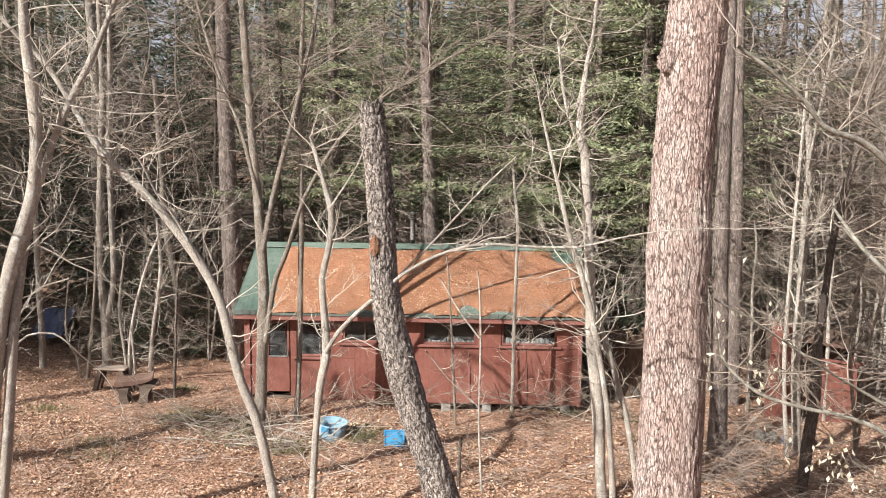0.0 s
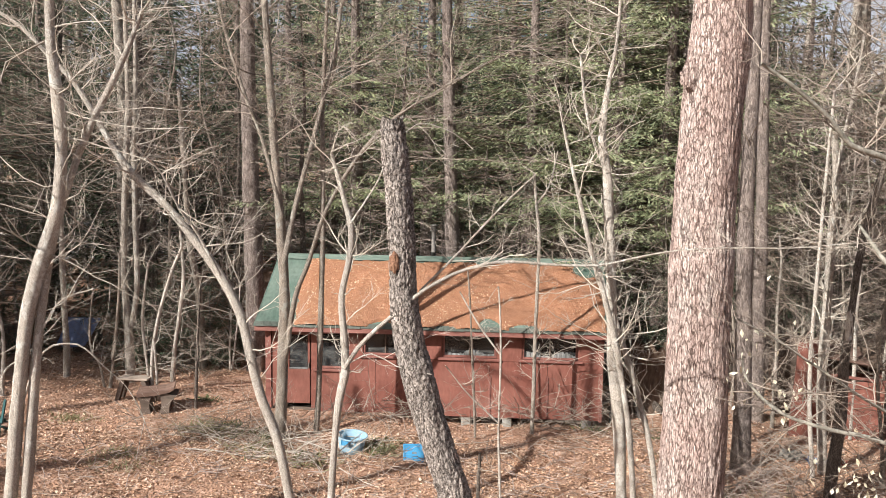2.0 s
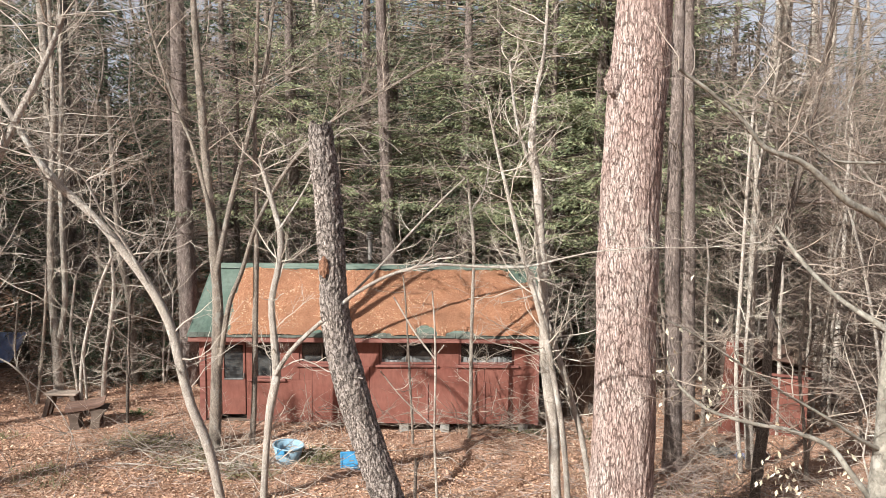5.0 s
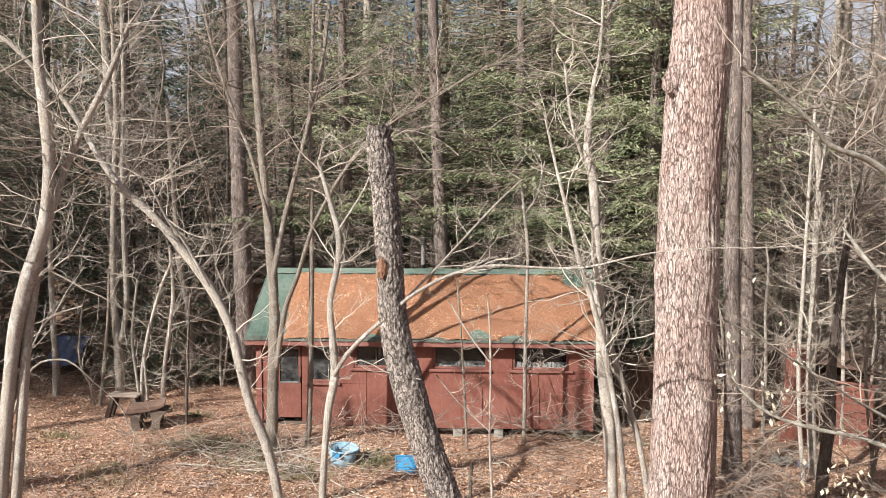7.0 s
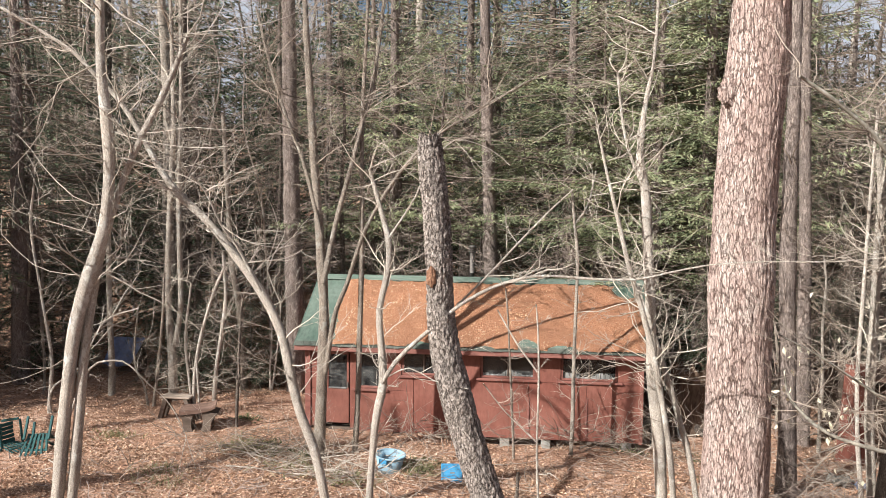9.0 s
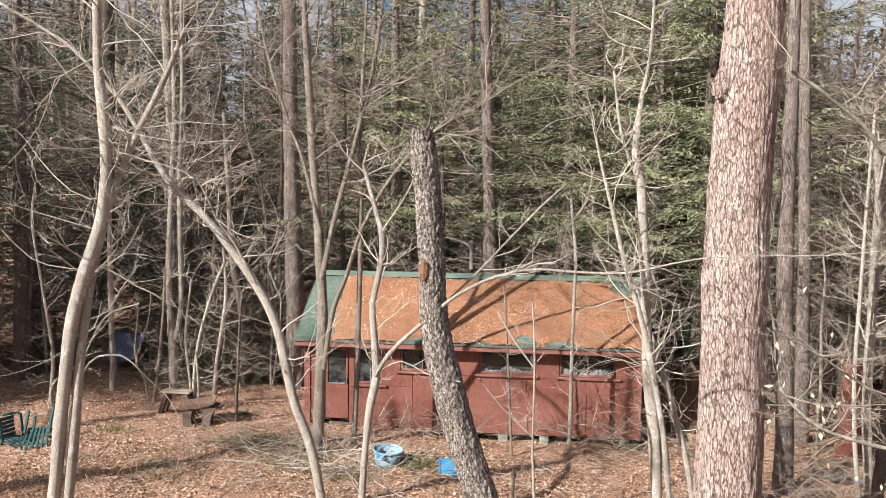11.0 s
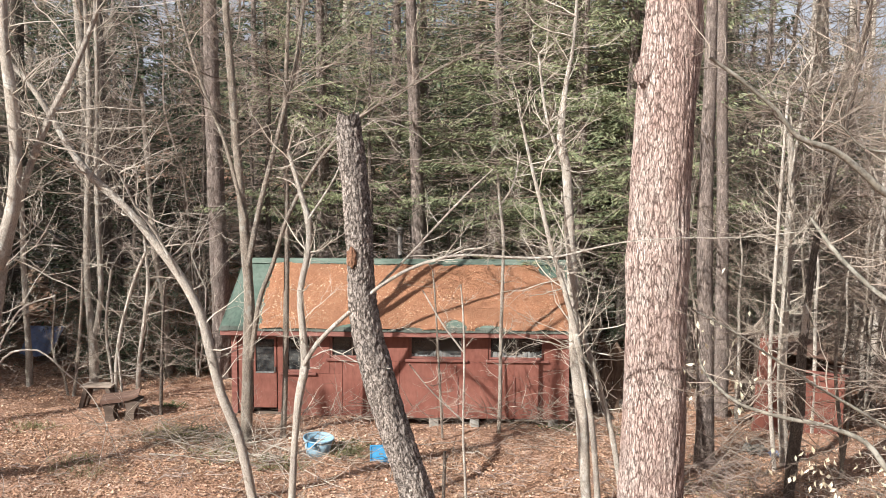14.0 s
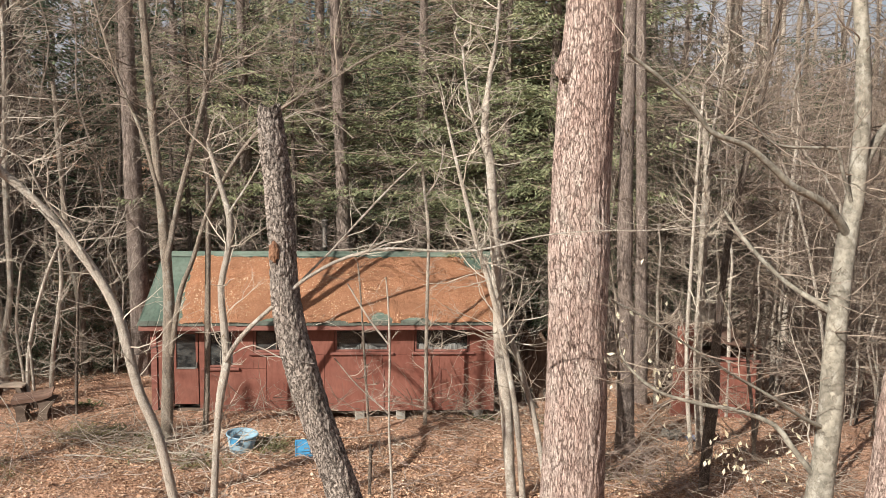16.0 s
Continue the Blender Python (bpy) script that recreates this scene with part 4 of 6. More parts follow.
tree("thin_tree", "thin pale tree beside the shed", "pale", [
    [(6.49, 14.50, -0.09, 0.040), (6.38, 14.50, 1.00, 0.040), (6.33, 14.50, 2.07, 0.036), (6.36, 14.50, 3.34, 0.032), (6.40, 14.50, 4.90, 0.028), (6.47, 14.50, 6.72, 0.024)],], twigs=35, reach=0.9, seed=31)
tree("thin_tree", "crooked pale sapling beside the chairs", "pale", [
    [(-9.60, 17.20, 0.23, 0.042), (-9.61, 17.23, 0.45, 0.042), (-9.55, 17.27, 1.44, 0.038), (-9.66, 17.30, 2.18, 0.033), (-9.83, 17.33, 3.17, 0.028), (-10.01, 17.37, 4.39, 0.029), (-9.94, 17.40, 5.25, 0.019)],
    [(-9.53, 17.20, 0.83, 0.024), (-8.96, 17.30, 1.32, 0.019), (-8.42, 17.40, 2.31, 0.019), (-7.70, 17.50, 2.62, 0.014)],], twigs=25, reach=0.8, seed=32)


tree("bent_sapling", "whip-thin sapling bent over with its broken tip on the leaves", "pale", [
    [(-7.6, 14.1, 0.20, 0.020), (-7.45, 14.05, 1.2, 0.019), (-7.05, 14.0, 2.05, 0.018), (-6.61, 14.0, 2.20, 0.016), (-6.34, 14.0, 2.12, 0.014), (-5.99, 14.0, 1.79, 0.012), (-5.67, 14.0, 1.50, 0.010), (-5.45, 14.0, 1.15, 0.009), (-5.33, 14.0, 0.85, 0.008)],
    [(-5.33, 14.0, 0.87, 0.008), (-5.40, 13.93, 0.5, 0.007), (-5.45, 13.86, 0.17, 0.006)],
    [(-5.34, 14.0, 0.86, 0.007), (-5.28, 14.12, 0.5, 0.007), (-5.26, 14.26, 0.17, 0.005)],], twigs=8, reach=0.4, thick=0.005, seed=34)
# unseen pine, added to cast a shadow band across the clearing
tree("pine_trunk", "tall pine beside the bank, its shadow lying across the clearing", "pine", [
    [(-13.2, 7.8, 0.4, 0.30), (-13.2, 7.8, 3.0, 0.27), (-13.15, 7.8, 6.0, 0.2), (-13.1, 7.8, 8.5, 0.12), (-13.1, 7.8, 10.5, 0.05)],], twigs=200, reach=2.2, low=0.28, up=-0.02, tone=TWIG_DARK, lift=-0.01, seed=33)


# ---------------------------------------------------------------- conifers behind the clearing
def hemlock(name, label, height, seed, needles, spread=0.30, gap=0.30, bare=0.06, per=420, blade=(0.03, 0.085), drop=0.30):
    """A conifer: a straight trunk, and layered drooping boughs of small needle sprays."""
    rnd = np.random.default_rng(seed)
    ob = thing(name, label, "tree")
    r0 = 0.013 * height
    lean = rnd.normal(0, 0.01, 2)
    zs = np.linspace(-0.3, height, 14)
    line = [(lean[0] * z, lean[1] * z, z, max(r0 * (1 - z / height) + 0.012, 0.01)) for z in zs]
    V, F = stem_arrays(line, 10, 0.5, 0.1, (20, 4), 0.008, seed)
    mesh_ob("trunk", V, F, PINE, ob)
    lev = np.arange(height * bare, height * 0.99, gap)
    z0 = np.repeat(lev, 4) + rnd.uniform(-gap / 2, gap / 2, len(lev) * 4)
    n = len(z0)
    a = rnd.uniform(0, 2 * np.pi, n)
    L = (height * spread * (1 - z0 / height) ** 0.8 + 0.35) * rnd.uniform(0.55, 1.15, n)
    out = np.stack([np.cos(a), np.sin(a), np.zeros(n)], -1)
    S = 6
    u = np.linspace(0, 1, S)
    P = np.zeros((n, S, 3))
    P[:, :, :2] = out[:, None, :2] * (L[:, None] * u[None])[:, :, None]
    rise = rnd.uniform(0.0, 0.25, n)
    P[:, :, 2] = z0[:, None] + L[:, None] * (rise[:, None] * u[None] - drop * u[None] ** 2)
    R = (0.006 + 0.006 * L)[:, None] * np.linspace(1, 0.25, S)[None]
    V, F = tubes(P, R, 4)
    mesh_ob("branchwork", V, F, TWIG_DARK, ob, kind="stuff")
    i = np.repeat(np.arange(n), np.maximum((per * np.where(z0 > 9.0, 0.3, 1.0) * L / L.max()).astype(int), 8))
    k = len(i)
    s = rnd.uniform(0.12, 1.0, k) ** 0.8
    side = np.stack([-out[:, 1], out[:, 0], np.zeros(n)], -1)
    off = rnd.uniform(-1, 1, k) * 0.42 * L[i] * (1.05 - s) ** 0.7
    c = out[i] * (L[i] * s)[:, None] + side[i] * off[:, None]
    c[:, 2] = z0[i] + L[i] * (rise[i] * s - drop * s**2) - 0.25 * np.abs(off) + rnd.normal(0, 0.04, k)
    way = out[i] * 0.7 + side[i] * np.sign(off)[:, None] * rnd.uniform(0.2, 1.1, k)[:, None] + np.stack([rnd.normal(0, 0.25, k), rnd.normal(0, 0.25, k), rnd.normal(-0.35, 0.3, k)], -1)
    up = np.stack([rnd.normal(0, 0.45, k), rnd.normal(0, 0.45, k), np.ones(k)], -1)
    ln = rnd.uniform(*blade, k)
    V, F = flakes(c, way, up, ln, ln * rnd.uniform(0.2, 0.36, k), -0.1, rnd)
    mesh_ob("foliage", V, F, needles, ob, False, kind="stuff")
    return ob


def plant(kinds, spots, rnd, group, size=(0.8, 1.15)):
    """The first of each kind goes to a spot of its own, copies to the others."""
    spots = [(x, y) for x, y in spots if not (-0.50 < x / y < -0.41 and y < 26) and not (22 < y < 44 and (-0.365 < x / y < -0.29 or -0.26 < x / y < -0.222))]      # gaps in the woods open on the tarpaulin and the hillside
    for n, (x, y) in enumerate(spots):
        k = kinds[n % len(kinds)]
        s = rnd.uniform(*size)
        m = pose(x, y, float(ground_z(x, min(y, 62))) - 0.05, 0, 0, rnd.uniform(0, 360))
        ob = k if n < len(kinds) else copy_thing(k, m)
        ob.matrix_basis = m @ Matrix.Diagonal((s, s, s, 1))
        tagged(ob, group=group)


rnd = np.random.default_rng(21)
HEM = [hemlock("hemlock", "dark green hemlock with drooping feathery boughs", h, 31 + i, HEMLOCK, bare=b) for i, (h, b) in enumerate(((15.0, 0.22), (12.5, 0.2), (10.0, 0.24)))]
# spots left of x -13 and nearer than y 18 are unseen, for shade
plant(HEM, [(1.6, 24.2), (3.3, 26.0), (-1.6, 26.8), (5.4, 24.6), (-3.6, 24.6), (1.4, 23.9), (2.9, 23.4), (6.4, 22.4), (-12.8, 25.5), (-10.0, 26.4),
            (6.9, 20.9), (8.4, 22.0), (9.9, 23.8), (12.0, 23.0), (-16.0, 23.5), (-14.6, 15.4), (-15.8, 13.6), (-13.6, 17.6), (-16.5, 16.6), (-12.4, 21.6), (-13.6, 23.0), (-11.8, 19.9)], rnd, "hemlocks behind the cabin")
FARHEM = [hemlock("hemlock", "dark green hemlock deep in the woods", h, 36 + i, HEMLOCK, 0.32, 0.36, 0.05, 78, (0.16, 0.34)) for i, h in enumerate((15.0, 12.0))]
# those nearer than y 21 are unseen, added to shade the left woods
plant(FARHEM, [(-13.6, 27.2), (-10.4, 28.4), (-0.2, 29.5), (2.2, 30.2), (-5.6, 28.6), (-11.4, 30.6), (4.6, 30.6), (-3.4, 31.5), (7.8, 29.0), (6.8, 26.4), (8.2, 25.5),
               (10.5, 27.0), (-15.6, 30.5), (-18.0, 26.5), (-8.2, 31.5), (-6.4, 34.0), (-13.0, 34.0), (-17.0, 33.0), (-1.5, 34.5), (1.5, 35.5), (4.4, 35.0), (-10.0, 36.5),
               (-4.2, 37.0), (8.5, 34.0), (-21.5, 17.0), (-23.5, 20.0), (-17.6, 13.6), (-19.6, 11.8), (-20.6, 15.4), (-23.2, 13.0), (-18.6, 17.2), (-16.4, 16.2), (-15.2, 18.4)], rnd, "hemlocks deep in the woods")
WPINE = [hemlock("white_pine", "tall white pine with yellowish green tufted boughs", h, 61 + i, PINENEEDLE, 0.24, 0.42, 0.22, 300, (0.07, 0.18), 0.05) for i, h in enumerate((19.0, 16.5))]
RIGHTHEM = [hemlock("hemlock", "dark green hemlock standing beyond the shed", h, 46 + i, HEMLOCK, 0.34, 0.4, 0.04, 70, (0.16, 0.34)) for i, h in enumerate((10.0, 8.5))]
plant(RIGHTHEM, [(13.0, 29.0), (15.5, 31.5), (18.5, 30.0), (17.0, 34.5), (20.5, 34.0), (13.5, 33.5), (22.5, 31.5), (11.0, 30.5), (24.0, 36.5), (15.5, 27.0), (19.6, 27.2)], rnd, "hemlocks beyond the shed", (0.8, 1.05))
plant(WPINE, [(4.4, 22.6), (-2.6, 23.0), (2.0, 22.6), (3.0, 25.2), (5.6, 26.0), (0.2, 25.4), (3.4, 22.4), (5.2, 23.8), (-0.8, 23.8), (4.0, 20.9), (6.2, 22.8), (5.3, 21.3), (6.1, 21.4)], rnd, "white pines behind the cabin")
YOUNG = [hemlock("young_hemlock", "young dark green hemlock close to the ground", h, 81 + i, HEMLOCK, 0.42, 0.16, 0.02, 150, (0.04, 0.10)) for i, h in enumerate((3.2, 2.4))]
plant(YOUNG, [(-7.6, 20.6), (-6.3, 21.2), (-6.9, 20.3), (-5.7, 20.9), (-8.4, 21.0), (4.6, 19.4), (-8.9, 21.6), (-11.2, 20.9), (-5.4, 22.2), (-12.6, 21.8), (3.9, 21.0), (-10.2, 22.6), (5.6, 20.6)], rnd, "young hemlocks at the edge of the clearing")


def sapling(name, label, height, seed, tone, mat, stems=2, twigs=42):
    """A slim bare forest tree with a fine crown."""
    r = np.random.default_rng(seed)
    ob = thing(name, label, "tree")
    lines = []
    for s in range(stems):
        a, b = r.normal(0, 0.05, 2), r.normal(0, 0.25, (7, 2))
        z = np.linspace(-0.2, height * r.uniform(0.75, 1), 7)
        rad = height * 0.0052 * r.uniform(0.7, 1.2)
        lines.append([(a[0] * q * 1.6 + b[i][0] * q / height + s * 0.06, a[1] * q * 1.6 + b[i][1] * q / height, q, rad * (1 - 0.75 * i / 6)) for i, q in enumerate(z)])
    V, F = join(*[stem_arrays(ln, 7, 0.4, 0.12, seed=seed) for ln in lines])
    mesh_ob("trunk", V, F, mat, ob)
    V, F = crown_arrays(lines, twigs, r, height * 0.16, 0.014, 0.0042, 0.12, 0.25, (3, 2), 0.05, 3, (4, 3, 2))
    mesh_ob("crown", V, F, tone, ob, kind="stuff")
    return ob


BARE = [sapling("bare_sapling", "slim leafless grey-brown sapling in the woods", h, 101 + i, t, m, n) for i, (h, t, m, n) in enumerate(
    [(7.5, TWIG_BROWN, GREY, 2), (9.0, TWIG_DARK, BROWN, 1), (6.0, TWIG_BROWN, GREY, 3), (10.5, TWIG_DARK, BROWN, 1), (5.0, TWIG_PALE, PALE, 2), (8.5, TWIG_DARK, BROWN, 2)])]
spots = []
r2 = np.random.default_rng(44)
while len(spots) < 84:
    x, y = r2.uniform(-19, 17), r2.uniform(18.6, 34)
    if abs(x) > 0.82 * y or (-4.8 < x < 4.2 and y < 22.2) or (x < -4 and y < 20.2 and x > -9.5):
        continue
    spots.append((x, y))
while len(spots) < 112:
    x, y = r2.uniform(5.5, 19), r2.uniform(19, 30)
    if x < 0.7 * y:
        spots.append((x, y))
spots += [(7.2, 17.6), (8.3, 16.8), (9.6, 18.2), (10.4, 16.2), (6.6, 19.2), (8.8, 19.6), (11.2, 18.8), (9.2, 21.0), (12.4, 17.4), (7.6, 21.6), (10.6, 14.4), (12.0, 15.2), (7.6, 14.2), (8.6, 13.4), (9.4, 15.0), (8.0, 15.8), (9.9, 13.2), (10.8, 15.6), (11.4, 13.8), (7.9, 12.6)]
spots = [(x, y) for x, y in spots if not (6.3 < x < 9.6 and 14.8 < y < 19.2)]      # nothing grows right before the shed
plant(BARE, spots, r2, "bare saplings in the woods", (0.75, 1.25))


THICK = [sapling("thicket_tree", "slender bare grey-brown tree in a dense thicket", h, 181 + i, t, m, 1, 80) for i, (h, t, m) in enumerate(
    [(8.0, TWIG_BROWN, GREY), (9.0, TWIG_PINK, BROWN), (7.0, TWIG_BROWN, PALE), (8.5, TWIG_DARK, DARK)])]
r7 = np.random.default_rng(72)
spots = []
while len(spots) < 58:
    x, y = r7.uniform(5.8, 19), r7.uniform(15.5, 27)
    if 0.33 < x / y < 0.72 and not (6.3 < x < 9.8 and y < 19.2):
        spots.append((x, y))
plant(THICK, spots, r7, "thicket beyond the shed", (0.7, 1.15))


def dead_conifer(name, label, height, seed):
    """A thin shaded-out conifer: level dead boughs with fine drooping twigs, no needles left."""
    r = np.random.default_rng(seed)
    ob = thing(name, label, "tree")
    z = np.linspace(-0.2, height, 8)
    line = [(r.normal(0, 0.05) * q / height, r.normal(0, 0.05) * q / height, q, 0.011 * height * (1.05 - 0.9 * i / 7)) for i, q in enumerate(z)]
    V, F = stem_arrays(line, 8, 0.4, 0.1, seed=seed)
    mesh_ob("trunk", V, F, DARK, ob)
    n = int(height * 17)
    zz = r.uniform(0.12, 0.98, n) * height
    a = r.uniform(0, 2 * np.pi, n)
    start = np.stack([np.zeros(n), np.zeros(n), zz], -1)
    way = np.stack([np.cos(a), np.sin(a), r.normal(0.0, 0.16, n)], -1)
    P1, R1 = grow(start, way, r.uniform(0.6, 1.9, n) * (1.1 - 0.5 * zz / height), r.uniform(0.006, 0.012, n), 5, r, 0.10, -0.035)
    s2 = offshoots(P1, R1, 6, r, 0.42, 0.6)
    P2, R2 = grow(s2[0], s2[1] * [1, 1, 0.4], s2[2], np.maximum(s2[3] * 0.7, 0.0036), 3, r, 0.16, -0.04)
    s3 = offshoots(P2, R2, 2, r, 0.5, 0.7)
    P3, R3 = grow(s3[0], s3[1] * [1, 1, 0.5], s3[2], np.maximum(s3[3] * 0.7, 0.003), 2, r, 0.16, -0.05)
    V, F = join(tubes(P1, R1, 3), tubes(P2, R2, 3), tubes(P3, R3, 3))
    mesh_ob("branchwork", V, F, TWIG_PINK, ob, kind="stuff")
    return ob


SNAGS = [dead_conifer("dead_conifer", "shaded-out conifer with level grey-pink dead boughs", h, 121 + i) for i, h in enumerate((8.0, 6.0, 9.5))]
r6 = np.random.default_rng(66)
plant(SNAGS, [(-3.9, 21.4), (-2.2, 21.9), (-1.3, 21.6), (0.8, 22.3), (1.7, 21.5), (2.9, 21.8), (3.9, 20.9), (-0.3, 22.9), (-5.9, 22.6), (-8.0, 22.0), (-7.0, 23.6), (-10.6, 21.6), (-11.9, 20.4), (-12.9, 22.6),
              (-14.4, 20.2), (-13.2, 18.7), (-9.6, 24.6), (-4.8, 23.4), (5.2, 20.4), (6.9, 21.8), (8.3, 20.9), (10.4, 21.4), (12.2, 20.2), (9.6, 24.0), (13.6, 22.4), (-15.6, 18.2), (-12.2, 24.4), (-16.4, 21.0)], r6, "dead conifers at the edge of the woods", (0.8, 1.2))


def pole_tree(name, label, height, seed, mat):
    r = np.random.default_rng(seed)
    ob = thing(name, label, "tree")
    z = np.linspace(-0.3, height, 9)
    rad = 0.011 * height
    line = [(r.normal(0, 0.03) * q * 0.3, r.normal(0, 0.03) * q * 0.3, q, rad * (1 - 0.6 * i / 8)) for i, q in enumerate(z)]
    V, F = stem_arrays(line, 10, 0.3, 0.1, (20, 4), 0.006, seed)
    mesh_ob("trunk", V, F, mat, ob)
    V, F = crown_arrays([line], 44, r, height * 0.15, 0.03, 0.006, 0.15, 0.15, (3, 1), 0.03, 3, (4, 3, 2))
    mesh_ob("crown", V, F, TWIG_DARK, ob, kind="stuff")
    return ob


SLIM = [pole_tree("slim_tree", "slim pale grey forest tree", h, 161 + i, m) for i, (h, m) in enumerate([(8.5, PALE), (7.5, GREY)])]
r5 = np.random.default_rng(58)
plant(SLIM, [(6.2 + 0.42 * k + r5.uniform(-0.2, 0.2), 16.4 + r5.uniform(0, 5.5)) for k in range(15) if k not in (1, 3, 4, 6)], r5, "slim grey trees beside the shed", (0.5, 0.9))
POLES = [pole_tree("forest_tree", "tall straight bare forest tree with a grey-brown trunk", h, 141 + i, m) for i, (h, m) in enumerate([(16, BROWN), (14, DARK), (18, GREY)])]
r3 = np.random.default_rng(47)
spots = []
while len(spots) < 66:
    x, y = r3.uniform(-26, 28), r3.uniform(23, 44)
    if abs(x) < 0.8 * y and (abs(x / y) > 0.2 or r3.uniform() < 0.12) and (x > 0 or r3.uniform() < 0.5):
        spots.append((x, y))
spots += [(-24.5, 7.0), (-20.0, 6.0)]      # the woods go on beside the camera: two unseen trees, added for shadow
plant(POLES, spots, r3, "tall bare trees in the woods", (0.7, 1.2))


def distant_woods():
    """The far woods on the hill: trunks, bare crowns and dark evergreens run together."""
    r = np.random.default_rng(52)
    n = 420
    x, y = r.uniform(-62, 62, n), r.uniform(44, 61, n)
    h = r.uniform(6, 13, n) * np.where(x > 15, 0.85, 1.0)
    P, R = np.zeros((n, 5, 3)), np.zeros((n, 5))
    for k, u in enumerate(np.linspace(0, 1, 5)):
        P[:, k] = np.stack([x + r.normal(0, 0.3, n) * u, y, ground_z(x, y) - 0.3 + h * u], -1)
        R[:, k] = 0.012 * h * (1.05 - 0.8 * u)
    V, F = tubes(P, R, 5)
    tagged(mesh_ob("distant_trunks", V, F, DARK), "grey trunks of the far woods on the hill", "woods", kind="stuff")
    c = r.integers(0, n, 8000)
    start = P[c, 0] + (P[c, 4] - P[c, 0]) * r.uniform(0.15, 1, (8000, 1))
    p1, r1 = grow(start, r.normal(0, 1, (8000, 3)) * [1, 1, 0.4] + [0, 0, 0.4], r.uniform(1.0, 3.2, 8000), np.full(8000, 0.03), 3, r, 0.2, 0.05)
    s2 = offshoots(p1, r1, 3, r, 0.5)
    p2, q2 = grow(s2[0], s2[1], s2[2], np.maximum(s2[3], 0.012), 2, r, 0.2, 0.05)
    V, F = join(tubes(p1, r1, 3), tubes(p2, q2, 3))
    tagged(mesh_ob("distant_twigs", V, F, TWIG_BROWN), "tangled bare crowns of the far woods", "woods", kind="stuff")
    g = np.where((x < 14) | (r.uniform(0, 1, n) < 0.35))[0]
    m = 60000
    c = r.choice(g[::2], m)
    u = r.uniform(0.05, 1, m)
    a = r.uniform(0, 2 * np.pi, m)
    d = (1 - u) ** 0.7 * h[c] * 0.24 * np.sqrt(r.uniform(0.1, 1, m)) + 0.2
    C = np.stack([x[c] + np.cos(a) * d, y[c] + np.sin(a) * d, ground_z(x[c], y[c]) + u * h[c] - 0.2 * d], -1)
    way = np.stack([np.cos(a), np.sin(a), r.normal(-0.4, 0.3, m)], -1)
    up = np.stack([r.normal(0, 0.5, m), r.normal(0, 0.5, m), np.ones(m)], -1)
    ln = r.uniform(0.3, 0.65, m)
    V, F = flakes(C, way, up, ln, ln * 0.4, -0.1, r)
    tagged(mesh_ob("distant_evergreens", V, F, HEMLOCK, None, False), "dark evergreen boughs of the far woods", "woods", kind="stuff")


distant_woods()


# ---------------------------------------------------------------- the cabin
CABIN = pose(-0.43, 17.32, 0, 0, 0, -3.0)
cabin = thing("cabin", "long low red-painted cabin, its green roof covered with fallen leaves", "cabin", CABIN)
PITCH = radians(31)
EAVE_Y, EAVE_Z, RUN, HALF = -0.28, 1.95, 2.10, 3.74


def wall_piece(name, u0, u1, z0, z1, mat, y0=0.0, y1=0.06, label=""):
    return part(name, one_box(u0, u1, y0, y1, z0, z1, 0.005), mat, cabin, label)


def cabin_front():
    # plywood below the windows, sheet by sheet
    for u0, u1, z0 in ((-3.455, -3.14, 0.12), (-2.465, -1.21, 0.04), (-1.204, 0.01, 0.02), (0.016, 1.235, 0.02), (1.241, 2.45, 0.02), (2.456, 3.60, 0.02)):
        wall_piece("wall_panel", u0, u1, z0, 1.24 if u0 > -1.3 else 0.95, RED)
    wall_piece("wall_panel", -1.475, -1.21, 0.953, 1.24, RED)
    # uprights between the openings, full height
    for u0, u1, z0, z1 in ((-3.455, -3.14, 0.953, 1.86), (-2.60, -2.465, 0.10, 1.86), (-1.86, -1.475, 0.953, 1.86), (-0.52, 0.22, 1.243, 1.86), (1.375, 1.905, 1.243, 1.86), (3.085, 3.60, 1.243, 1.86)):
        wall_piece("wall_panel", u0, u1, z0, z1, RED)
    wall_piece("corner_post", -3.585, -3.46, 0.05, 1.86, TRIM, -0.03, 0.07)
    wall_piece("corner_post", 3.54, 3.615, 0.0, 1.86, TRIM, -0.025, -0.002)
    wall_piece("top_plate", -3.6, 3.6, 1.862, 1.93, DARKWOOD, 0.0, 0.09)
    for u in (1.24, 2.45):
        wall_piece("batten", u - 0.02, u + 0.026, 0.04, 0.93, TRIM, -0.018, -0.001)


